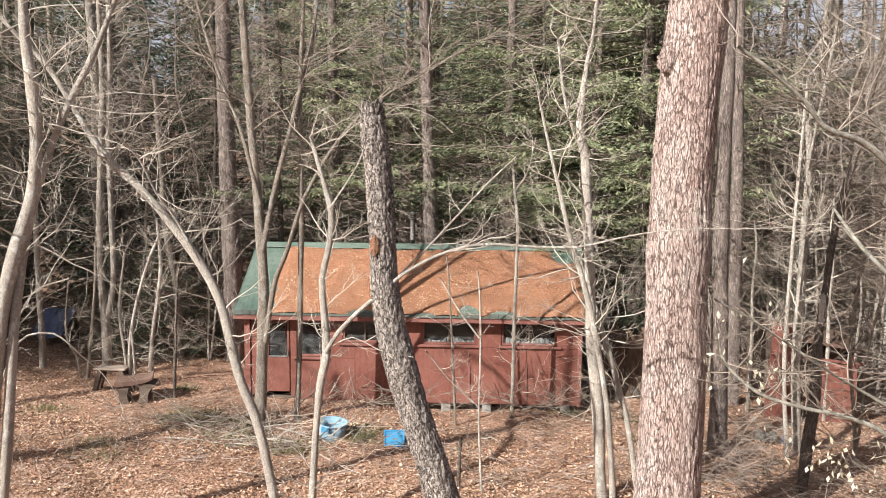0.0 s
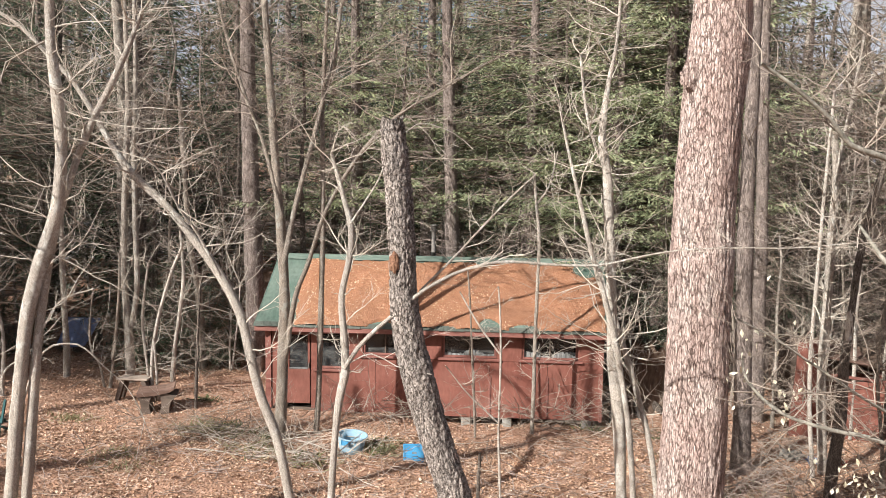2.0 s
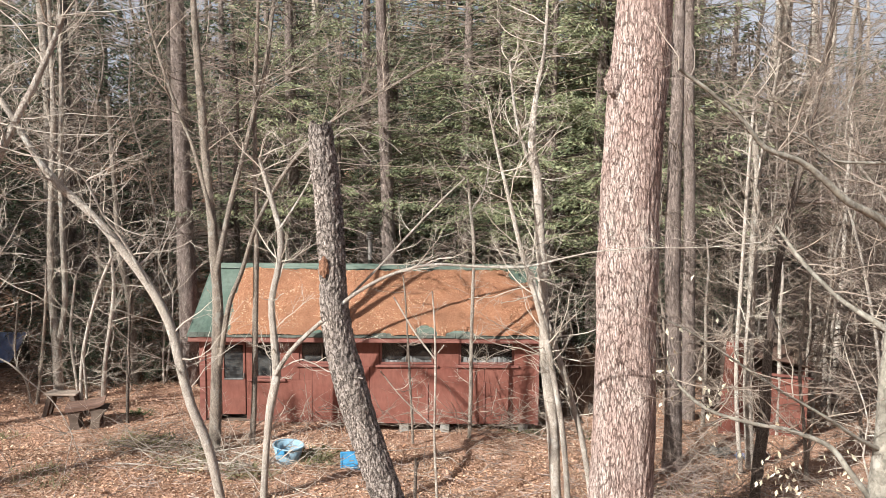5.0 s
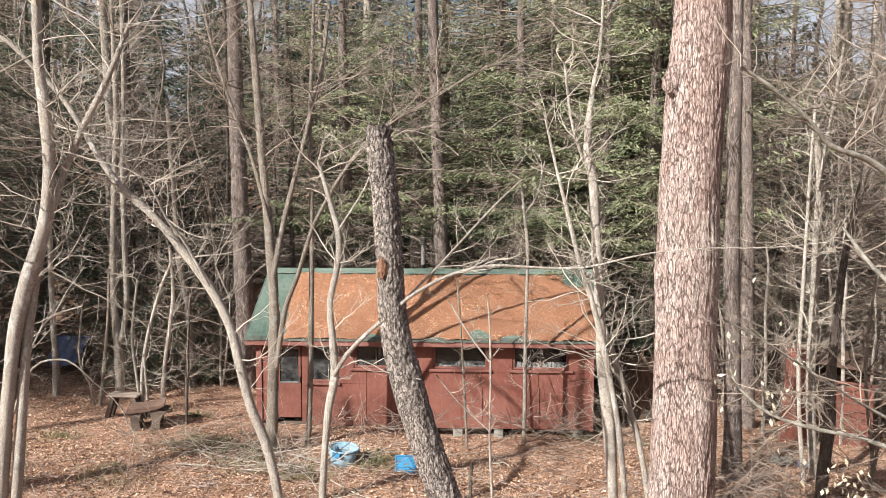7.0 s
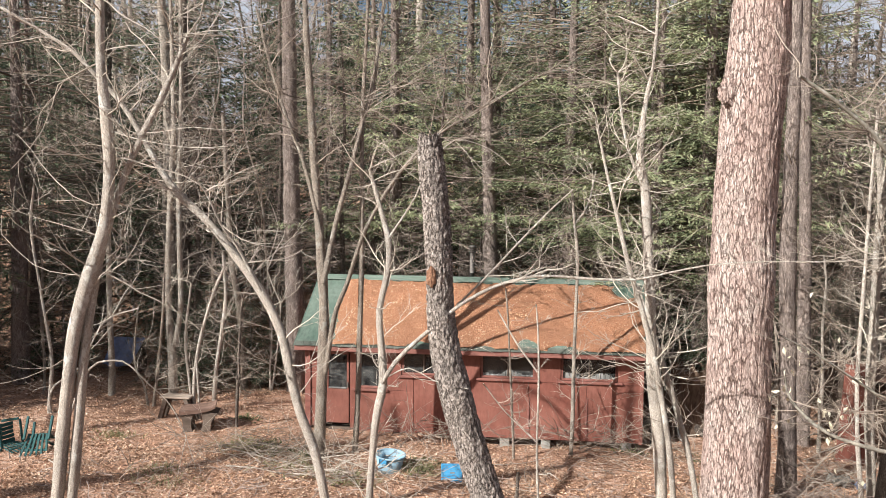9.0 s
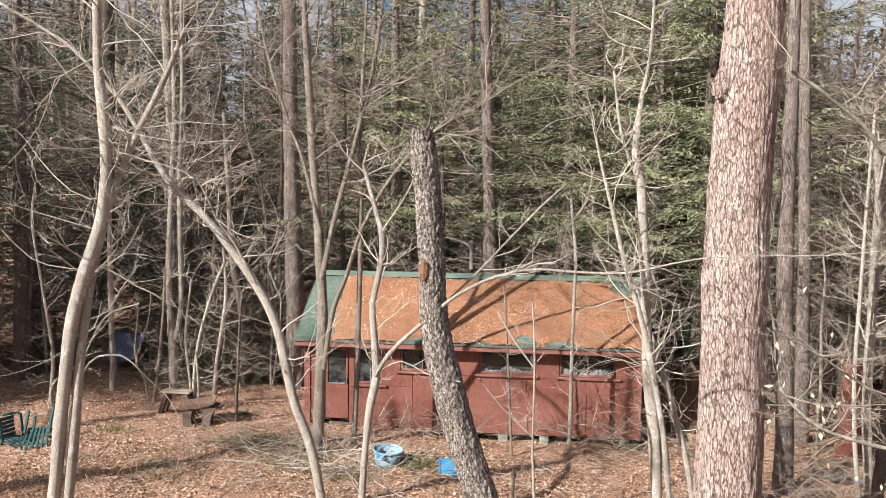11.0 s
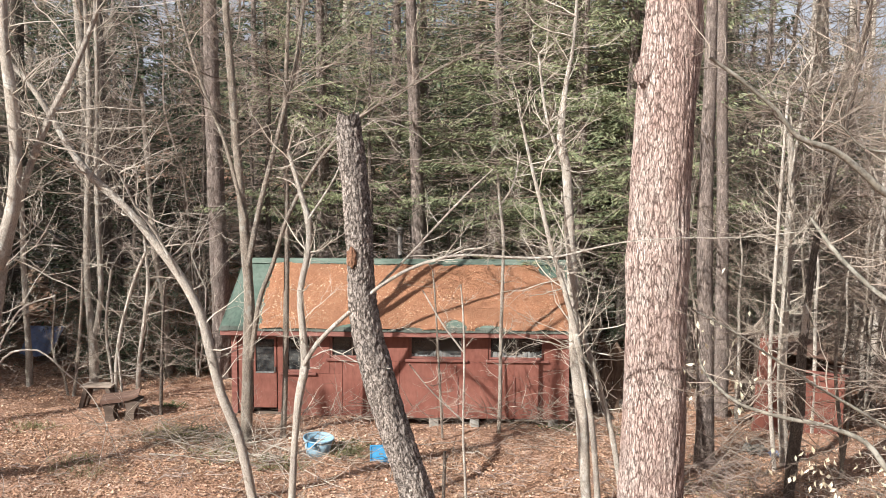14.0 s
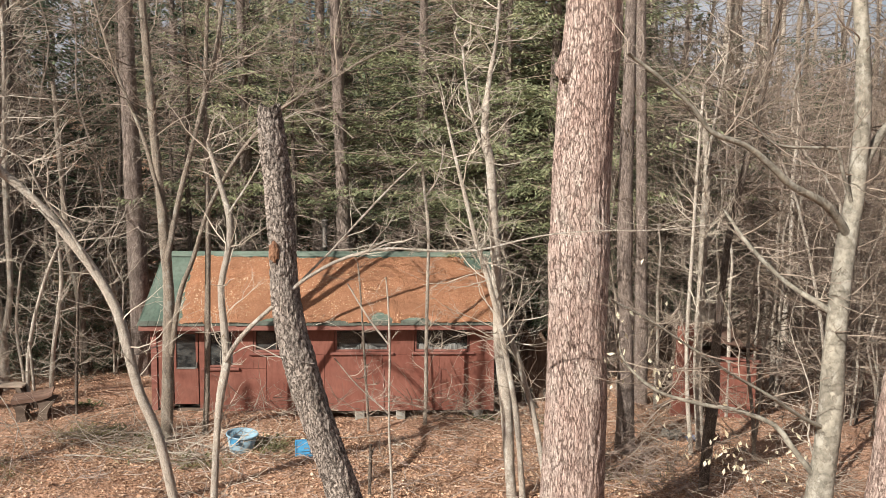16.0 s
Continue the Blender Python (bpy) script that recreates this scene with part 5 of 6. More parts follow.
def cabin_window(u0, u1, z0, z1, sheet=False, bars=1):
    w = part("window", one_box(u0, u1, 0.075, 0.083, z0, z1, 0), SCREEN, cabin, "dark pane with reflections mottled into its colour" if not sheet else "pane backed with torn clear plastic")
    f = 0.045
    for a in ((u0, u1, z1 - f, z1), (u0, u1, z0, z0 + f)):
        part("frame", one_box(a[0], a[1], 0.02, 0.07, a[2], a[3], 0.004), TRIM, w)
    for a in (u0, u1 - f):
        part("frame", one_box(a, a + f, 0.02, 0.07, z0 + f, z1 - f, 0.004), TRIM, w)
    for k in range(bars):
        c = u0 + (u1 - u0) * (k + 1) / (bars + 1)
        part("bar", one_box(c - 0.014, c + 0.014, 0.03, 0.066, z0 + f, z1 - f, 0.003), DARKWOOD, w)
    part("sill", one_box(u0 - 0.09, u1 + 0.10, -0.05, 0.03, z0 - 0.055, z0 - 0.004, 0.006), TRIM, w, "painted sill")
    if sheet:
        r = np.random.default_rng(int(100 * u0))
        bm = bmesh.new()
        xs = np.linspace(u0 + f, u1 - f, 60)
        top = z0 + f + (0.22 * (z1 - z0)) * (0.55 + 0.45 * np.sin(xs * 9 + u0) + r.uniform(-0.3, 0.3, 60))
        yy = 0.056 + 0.006 * np.sin(xs * 60) + r.normal(0, 0.004, 60)
        lo = [bm.verts.new((x, y, z0 + f)) for x, y in zip(xs, yy)]
        hi = [bm.verts.new((x, y + 0.01, max(t, z0 + f + 0.03))) for x, y, t in zip(xs, yy, top)]
        for k in range(59):
            bm.faces.new((lo[k], lo[k + 1], hi[k + 1], hi[k]))
        part("plastic_sheet", bm, FILM, w, "torn clear plastic sheet")
    return w


def cabin_door():
    d = part("screen_door", one_box(-3.12, -2.62, 0.0, 0.045, 0.20, 0.95, 0.006), RED, cabin, "red screen door with a dark upper screen")
    for a in ((-3.12, -3.07, 0.952, 1.78), (-2.67, -2.62, 0.952, 1.78)):
        part("stile", one_box(a[0], a[1], 0.0, 0.045, a[2], a[3], 0.004), RED, d)
    part("rail", one_box(-3.068, -2.672, 0.0, 0.045, 1.70, 1.78, 0.004), RED, d)
    part("rail", one_box(-3.068, -2.672, -0.012, 0.03, 0.955, 0.985, 0.004), FILM, d, "pale metal strip")
    part("screen", one_box(-3.068, -2.672, 0.02, 0.026, 0.987, 1.698, 0), SCREEN, d)
    part("handle", one_box(-2.66, -2.63, -0.04, -0.002, 0.98, 1.10, 0.008), STEEL, d)


def cabin_shell():
    """The other walls, the floor and the piers."""
    part("back_wall", one_box(-3.6, 3.6, 3.58, 3.64, 0.02, 1.93, 0.005), RED, cabin)
    for u in (-3.6, 3.54):
        bm = bmesh.new()
        for x in (u, u + 0.06):
            bm.faces.new([bm.verts.new((x, y, z)) for y, z in ((0.092, 0.02), (3.575, 0.02), (3.575, 1.98), (1.82, 3.02), (0.092, 1.98))])
        bmesh.ops.bridge_loops(bm, edges=bm.edges)
        bmesh.ops.recalc_face_normals(bm, faces=bm.faces)
        part("gable_wall", bm, RED, cabin)
    part("floor", one_box(-3.53, 3.53, 0.07, 3.57, 0.03, 0.09, 0), DARKWOOD, cabin)
    for u in (-2.6, -0.9, 0.75, 1.62, 3.3):
        for y in (0.03, 3.3):
            part("pier", one_box(u - 0.1, u + 0.1, y, y + 0.2, -0.40, 0.015, 0.012), BLOCK, cabin, "grey concrete block")
    # unseen inner walls, the room's dimness put into their dark brown
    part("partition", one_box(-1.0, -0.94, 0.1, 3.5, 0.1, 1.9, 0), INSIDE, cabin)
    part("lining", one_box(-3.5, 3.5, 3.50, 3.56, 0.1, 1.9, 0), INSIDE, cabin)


def cabin_roof():
    c, s = math.cos(PITCH), math.sin(PITCH)
    rise = RUN * math.tan(PITCH)
    slope = RUN / c
    ridge_y, ridge_z = EAVE_Y + RUN, EAVE_Z + rise
    for side in (1, -1):
        m = Matrix.Translation((0, EAVE_Y if side == 1 else ridge_y + RUN, EAVE_Z)) @ Matrix.Rotation(0 if side == 1 else math.pi, 4, "Z") @ Matrix.Rotation(PITCH, 4, "X")
        deck = part("roof_deck", one_box(-HALF, HALF, 0.0, slope - 0.01, -0.06, -0.012, 0.004, m), DARKWOOD, cabin)
        n = 9
        w = 2 * HALF / n
        for k in range(n):
            u = -HALF + k * w
            part("roofing_strip", one_box(u, u + w + 0.03 * (k < n - 1), -0.02, slope, -0.010 + 0.004 * (k % 2), 0.002 + 0.004 * (k % 2), 0.003, m), GREENROOF, deck, "" if k else "green roofing")
        if side == 1:
            r = np.random.default_rng(5)
            u = -HALF
            while u < HALF - 0.1:
                q = min(r.uniform(0.12, 0.2), HALF - u)
                part("shingle", one_box(u + 0.006, u + q, -0.045 - r.uniform(0, 0.015), 0.10, 0.007, 0.016, 0.003, m), SHINGLE, deck)
                u += q
        part("fascia", one_box(-HALF, HALF, -0.028, -0.004, -0.125, -0.02, 0.006, Matrix.Translation((0, EAVE_Y if side == 1 else ridge_y + RUN, EAVE_Z)) @ Matrix.Rotation(0 if side == 1 else math.pi, 4, "Z")), TRIM, cabin, "red-brown fascia board")
    for u0, u1 in ((-HALF - 0.028, -HALF - 0.003), (HALF + 0.003, HALF + 0.028)):
        for side in (1, -1):
            m = Matrix.Translation((0, EAVE_Y if side == 1 else ridge_y + RUN, EAVE_Z)) @ Matrix.Rotation(0 if side == 1 else math.pi, 4, "Z") @ Matrix.Rotation(PITCH, 4, "X")
            part("barge_board", one_box(u0, u1, -0.02, slope - 0.005, -0.14, 0.004, 0.004, m), GREENROOF, cabin)
    # folded ridge cap in short lengths
    for k in range(4):
        u0 = -HALF - 0.02 + k * (2 * HALF + 0.04) / 4
        u1 = u0 + (2 * HALF + 0.04) / 4 + 0.02
        bm = bmesh.new()
        prof = [(-0.17, -0.075), (-0.16, -0.06), (-0.03, 0.022), (0.0, 0.03), (0.03, 0.022), (0.16, -0.06), (0.17, -0.075), (0.0, 0.012)]
        for u in (u0, u1):
            bm.faces.new([bm.verts.new((u, ridge_y + y, ridge_z + z + 0.012 + 0.003 * (k % 2))) for y, z in prof])
        bmesh.ops.bridge_loops(bm, edges=bm.edges)
        bmesh.ops.recalc_face_normals(bm, faces=bm.faces)
        part("ridge_cap", bm, RIDGE, cabin, "green ridge cap")
    return c, s, slope


def litter_cover(u, d):
    """How thickly leaves lie on the front slope at u along and d up from the eave; below zero, bare roofing."""
    e = 0.16 * noise.noise(Vector((u * 1.4, d * 1.4, 1.3))) + 0.10 * noise.noise(Vector((u * 5, d * 5, 2.2)))
    left = (u + 2.90 + 0.08 * d) * 1.2
    right = (3.66 - u) * 1.2 - max(0, d - 1.9) * 0.9
    top = (2.30 - d) * 1.3
    foot = d + 0.13 + 0.05 * math.sin(u * 2.1)
    bare = 9.0
    for bu, bd, bw, bh in ((1.20, 0.10, 0.22, 0.26), (1.95, 0.05, 0.34, 0.15), (-1.05, 0.05, 0.30, 0.14), (3.4, 2.15, 0.3, 0.30), (0.3, 0.03, 0.25, 0.08)):
        bare = min(bare, math.hypot((u - bu) / bw, (d - bd) / bh) - 0.9)
    return min(left, right, top, foot * 1.6, bare * 0.6) + e * 0.9


def roof_litter(slope):
    nu, nd = 230, 78
    us, ds = np.linspace(-HALF, HALF, nu), np.linspace(0.0, slope - 0.1, nd)
    cov = np.array([[litter_cover(u, d) for d in ds] for u in us])
    m = CABIN @ Matrix.Translation((0, EAVE_Y, EAVE_Z)) @ Matrix.Rotation(PITCH, 4, "X")
    M = np.array(m)
    thick = np.clip(cov, 0, 0.25)
    lump = np.array([[noise.noise(Vector((u * 3.2, d * 3.2, 7.7))) for d in ds] for u in us])
    h = 0.018 + thick * 0.16 * (1 + 0.6 * lump) + np.random.default_rng(8).normal(0, 0.006, cov.shape) * (thick > 0)
    h = np.where(cov < 0, -0.03, h)
    U, D = np.meshgrid(us, ds, indexing="ij")
    V = np.stack([U, D, h, np.ones_like(U)], -1).reshape(-1, 4) @ M.T
    i, j = np.meshgrid(np.arange(nu - 1), np.arange(nd - 1), indexing="ij")
    a = (i * nd + j).reshape(-1)
    F = np.stack([a, a + nd, a + nd + 1, a + 1], -1)
    keep = (cov.reshape(-1)[F] > 0).sum(1) >= 2
    ob = mesh_ob("roof_litter", V[:, :3], F[keep], ROOFLITTER)
    tagged(ob, "rust-brown needles and leaves matted on the cabin roof", "leaf litter", kind="stuff")
    r = np.random.default_rng(9)
    n = 13000
    u, d = r.uniform(-HALF, HALF, n), r.uniform(0, slope - 0.05, n)
    few = np.array([noise.noise(Vector((a * 0.9, b * 1.3, 4.4))) for a, b in zip(u, d)]) - 0.12 * u + r.uniform(-0.35, 0.35, n) > -0.04
    u, d = u[few], d[few]
    ok = np.array([litter_cover(a, b) > r.uniform(-0.12, 0.1) for a, b in zip(u, d)])
    u, d = u[ok], d[ok]
    n = len(u)
    hh = 0.012 + 0.04 * np.clip([litter_cover(a, b) for a, b in zip(u, d)], 0, 0.3) * 3 + r.uniform(0, 0.012, n)
    C = (np.stack([u, d, hh, np.ones(n)], -1) @ M.T)[:, :3]
    a = r.uniform(0, 2 * np.pi, n)
    Rm = M[:3, :3]
    way = np.stack([np.cos(a), np.sin(a), r.normal(0, 0.25, n)], -1) @ Rm.T
    up = np.stack([r.normal(0, 0.4, n), r.normal(0, 0.4, n), np.ones(n)], -1) @ Rm.T
    ln = r.uniform(0.02, 0.048, n)
    V, F = leaf_blades(C, way, up, ln, ln * r.uniform(0.4, 0.7, n), 0.35, r)
    tagged(mesh_ob("roof_leaves", V, F, ROOFLEAF, None, False), "loose dry leaves lying on the cabin roof", "leaf litter", kind="stuff")


cabin_front()
cabin_window(-2.46, -1.865, 0.98, 1.78, False, 0)
cabin_window(-1.47, -0.525, 1.30, 1.80, False, 1)
cabin_window(0.225, 1.37, 1.30, 1.80, True, 1)
cabin_window(1.91, 3.08, 1.30, 1.80, True, 1)
cabin_door()
cabin_shell()
_, _, SLOPE = cabin_roof()
roof_litter(SLOPE)


def lathe(bm, profile, sides, m=None):
    """A body of revolution about z from (radius, height) pairs."""
    rings = []
    for r, z in profile:
        rings.append([bm.verts.new((r * math.cos(2 * math.pi * k / sides), r * math.sin(2 * math.pi * k / sides), z)) for k in range(sides)])
    for a, b in zip(rings, rings[1:]):
        for k in range(sides):
            bm.faces.new((a[k], a[(k + 1) % sides], b[(k + 1) % sides], b[k]))
    if m is not None:
        bmesh.ops.transform(bm, matrix=m, verts=bm.verts)
    return bm


def stovepipe():
    x, y = -0.47, 19.55
    z = 2.75
    ob = thing("stovepipe", "dull steel stovepipe with a ringed cap above the roof", "chimney", pose(x, y, z))
    part("pipe", lathe(bmesh.new(), [(0.055, -0.1), (0.055, 0.55), (0.058, 0.55), (0.058, 0.58), (0.055, 0.58), (0.055, 1.06)], 20), STEEL, ob, smooth=True)
    for k in range(3):
        part("cap_ring", lathe(bmesh.new(), [(0.06, 1.05 + 0.045 * k), (0.088, 1.055 + 0.045 * k), (0.09, 1.075 + 0.045 * k), (0.06, 1.085 + 0.045 * k)], 20), STEEL, ob)
    part("cap", lathe(bmesh.new(), [(0.09, 1.185), (0.07, 1.21), (0.002, 1.225)], 20), STEEL, ob)


stovepipe()


# ---------------------------------------------------------------- things in the clearing
def on_ground(x, y, rz=0.0, dz=0.0, rx=0.0, ry=0.0):
    return pose(x, y, float(ground_z(x, y)) + dz, rx, ry, rz)


def washtub():
    ob = thing("tub", "pale blue plastic tub standing open among dead leaves", "tub", on_ground(-1.84, 14.85, 20, -0.02, 4, 3))
    ob.scale = (0.97, 0.97, 0.84)
    part("body", lathe(bmesh.new(), [(0.002, 0.012), (0.19, 0.012), (0.2, 0.0), (0.215, 0.02), (0.275, 0.36), (0.268, 0.36), (0.205, 0.03), (0.002, 0.025)], 40), BLUETUB, ob, smooth=True)
    part("rim", lathe(bmesh.new(), [(0.268, 0.355), (0.296, 0.352), (0.30, 0.37), (0.292, 0.386), (0.272, 0.385), (0.266, 0.36)], 40), BLUETUB, ob, smooth=True)
    for a in (-40, 140):
        m = Matrix.Rotation(radians(a), 4, "Z")
        part("handle", one_box(-0.07, 0.07, 0.262, 0.305, 0.27, 0.345, 0.012, m), BLUELID, ob, "dark recessed handle")


def lid():
    ob = thing("lid", "bright blue plastic lid propped up in the leaves", "lid", on_ground(-0.66, 14.42, 4, -0.03, 32, 0))
    bm = one_box(-0.19, 0.19, 0.0, 0.42, -0.012, 0.012, 0.01)
    part("panel", bm, BLUELID, ob)
    for a in ((-0.19, 0.19, 0.0, 0.03), (-0.19, 0.19, 0.39, 0.42)):
        part("lip", one_box(a[0], a[1], a[2], a[3], 0.013, 0.03, 0.005), BLUELID, ob)
    for a in (-0.19, 0.162):
        part("lip", one_box(a, a + 0.028, 0.032, 0.388, 0.013, 0.03, 0.005), BLUELID, ob)
    part("label", one_box(-0.03, 0.05, 0.20, 0.235, 0.013, 0.016, 0), FILM, ob, "pale worn sticker")


def garden_bench():
    """A thick slab tilted on two waisted plank legs, one corner lifting to a point."""
    ob = thing("bench", "low brown weathered slab bench on waisted plank legs, tilted", "bench", on_ground(-6.13, 16.85, 8))
    ob.scale = (0.86, 0.9, 1)
    bm = bmesh.new()
    xs, ys = np.linspace(-0.46, 0.42, 9), np.linspace(-0.25, 0.24, 5)
    top, low = [], []
    for i, x in enumerate(xs):
        up = 0.07 * (x + 0.46) / 0.88 + 0.05 * max(0.0, x - 0.15) ** 2 / 0.07
        for ring, dz in ((top, 0.0), (low, -0.075 + 0.03 * max(0.0, x) / 0.42)):
            ring.append([bm.verts.new((x - 0.10 * y + 0.015 * noise.noise(Vector((x * 4, y * 4, 1))), y, 0.44 + up + dz + 0.08 * y + 0.012 * noise.noise(Vector((x * 5, y * 5, 3))))) for y in ys])
    for i in range(8):
        for j in range(4):
            bm.faces.new((top[i][j], top[i + 1][j], top[i + 1][j + 1], top[i][j + 1]))
            bm.faces.new((low[i][j], low[i][j + 1], low[i + 1][j + 1], low[i + 1][j]))
        for j, s in ((0, 1), (4, -1)):
            q = (top[i][j], low[i][j], low[i + 1][j], top[i + 1][j])
            bm.faces.new(q[::s])
    for i, s in ((0, -1), (8, 1)):
        for j in range(4):
            q = (top[i][j], low[i][j], low[i][j + 1], top[i][j + 1])
            bm.faces.new(q[::s])
    bmesh.ops.recalc_face_normals(bm, faces=bm.faces)
    part("seat", bm, BROWNWOOD, ob, "tilted brown slab")
    for u, lean, tall, mat in ((-0.24, -4, 0.36, DARKWOOD), (0.20, 9, 0.42, DARKWOOD)):
        bm = bmesh.new()
        prof = [(-0.13, -0.03), (0.13, -0.03), (0.10, 0.06), (0.09, 0.15), (0.11, 0.24), (0.15, 0.32), (0.22, tall), (-0.17, tall), (-0.13, 0.30), (-0.10, 0.22), (-0.095, 0.12), (-0.11, 0.05)]
        for y in (-0.21, 0.2):
            bm.faces.new([bm.verts.new((x, y, z + 0.08 * y * (z > 0.34))) for x, z in prof])
        bmesh.ops.bridge_loops(bm, edges=bm.edges)
        bmesh.ops.recalc_face_normals(bm, faces=bm.faces)
        bmesh.ops.transform(bm, matrix=Matrix.Translation((u, 0, 0)) @ Matrix.Rotation(radians(lean), 4, "Y"), verts=bm.verts)
        part("leg", bm, mat, ob, "dark waisted plank leg")


def plank_table():
    ob = thing("plank_table", "grey plank table on dark splayed board legs", "table", on_ground(-6.80, 17.45, -4))
    for k in range(2):
        part("plank", one_box(-0.38 + 0.02 * k, 0.32 - 0.015 * k, -0.17 + k * 0.175, -0.005 + k * 0.175, 0.48, 0.52 + 0.004 * k, 0.008), OLDWOOD, ob)
    for u, tilt in ((-0.24, 17), (0.20, -22)):
        m = Matrix.Translation((u, 0, 0.48)) @ Matrix.Rotation(radians(tilt), 4, "Y")
        for y0, y1 in ((-0.15, -0.05), (0.06, 0.16)):
            part("leg", one_box(-0.05, 0.045, y0, y1, -0.54, 0.0, 0.006, m), DARKWOOD, ob)
        part("leg_brace", one_box(-0.03, 0.03, -0.048, 0.058, -0.2, -0.1, 0.006, m), DARKWOOD, ob)
    part("stretcher", one_box(-0.28, 0.24, -0.02, 0.02, 0.42, 0.475, 0.006), DARKWOOD, ob)


def lawn_chair(m, label):
    """A moulded chair: slatted fan back, slatted seat, two arms, four legs."""
    ob = thing("lawn_chair", label, "chair", m, "green plastic lawn chairs")
    ob.scale = (0.78, 0.78, 0.78)
    for k in range(6):
        u = -0.2 + k * 0.08
        part("back_slat", one_box(-0.027, 0.027, 0.0, 0.02, 0.0, 0.66 - 0.9 * (u * u), 0.008, Matrix.Translation((u, 0.22, 0.40)) @ Matrix.Rotation(radians(-16), 4, "X") @ Matrix.Rotation(radians(u * 45), 4, "Y")), GREENCHAIR, ob)
    for z in (0.10, 0.40):
        part("back_rail", one_box(-0.24, 0.24, -0.012, 0.0, z, z + 0.06, 0.006, Matrix.Translation((0, 0.22, 0.40)) @ Matrix.Rotation(radians(-16), 4, "X")), GREENCHAIR, ob)
    for k in range(5):
        part("seat_slat", one_box(-0.25, 0.25, -0.26 + k * 0.1, -0.175 + k * 0.1, 0.37 + 0.008 * abs(2 - k), 0.395 + 0.008 * abs(2 - k), 0.008), GREENCHAIR, ob)
    for sx in (-1, 1):
        part("arm", one_box(sx * 0.29 - 0.035, sx * 0.29 + 0.035, -0.30, 0.30, 0.60, 0.625, 0.01), GREENCHAIR, ob)
        for y, lean in ((-0.26, 5), (0.25, -8)):
            part("leg", one_box(sx * 0.28 - 0.03, sx * 0.28 + 0.03, y - 0.03, y + 0.03, 0.0, 0.60, 0.012, Matrix.Rotation(radians(lean), 4, "X")), GREENCHAIR, ob)
    return ob


washtub()
lid()
garden_bench()
plank_table()
lawn_chair(pose(-8.63, 15.25, float(ground_z(-8.63, 15.0)) + 0.51, 151, 0, 12), "green plastic slatted lawn chair turned over, its legs in the air")
lawn_chair(pose(-9.6, 15.2, float(ground_z(-9.6, 15.2)) + 0.20, -82, 0, 250), "green plastic lawn chair lying on its side in the leaves")


def tarp_stack():
    """A sheet drawn over a heap beyond the clearing."""
    ob = thing("tarpaulin", "lavender blue tarpaulin drawn over a low heap", "tarpaulin", pose(-9.68, 20.9, float(ground_z(-9.68, 20.9)) + 0.05, 0, 0, -6))
    ob.scale = (0.84, 1, 1)
    bm = bmesh.new()
    n, k = 26, 16
    r = np.random.default_rng(71)
    rows = []
    for j in range(k + 1):
        v = j / k
        row = []
        for i in range(n + 1):
            u = i / n
            x = (u - 0.5) * (1.12 - 0.2 * (1 - v)) + 0.08 * v
            z = 0.30 + 0.62 * v - 0.06 * math.sin(u * math.pi) * (1 - v)
            y = -0.25 + 0.55 * v + 0.035 * math.sin(u * 19 + v * 3) * (1 - 0.6 * v) + r.normal(0, 0.006)
            row.append(bm.verts.new((x, y, z)))
        rows.append(row)
    for j in range(k):
        for i in range(n):
            bm.faces.new((rows[j][i], rows[j][i + 1], rows[j + 1][i + 1], rows[j + 1][i]))
    bmesh.ops.solidify(bm, geom=bm.faces[:], thickness=0.006)
    part("sheet", bm, TARP, ob, smooth=True)
    part("crate", one_box(-0.38, 0.36, 0.36, 0.8, -0.05, 0.86, 0.03), DARKWOOD, ob, "dark crate under the sheet")


def far_house():
    ob = thing("grey_house", "grey boarded house half hidden by the woods", "house", pose(-13.2, 31.0, float(ground_z(-13.2, 31.0)) - 0.9, 0, 0, 6))
    for k in range(13):
        part("board", one_box(-3.4, 3.4, 0.0, 0.03, 0.1 + 0.22 * k, 0.335 + 0.22 * k, 0.004, Matrix.Rotation(radians(-1.2), 4, "X")), GREYWALL, ob)
    part("wall", one_box(-3.38, 3.38, 0.06, 4.0, 0.0, 2.95, 0.01), GREYWALL, ob)
    part("roof", one_box(-3.7, 3.7, -0.4, 2.6, -0.05, 0.05, 0.01, Matrix.Translation((0, 0, 2.95)) @ Matrix.Rotation(radians(28), 4, "X")), DARKWOOD, ob)
    for u in (-1.9, 0.2, 1.9):
        w = part("window", one_box(u - 0.4, u + 0.4, -0.08, -0.06, 1.2, 2.2, 0), SCREEN, ob)
        for a in (-0.45, 0.40):
            part("frame", one_box(u + a, u + a + 0.05, -0.1, -0.05, 1.15, 2.25, 0.004), FILM, w)


tarp_stack()
far_house()


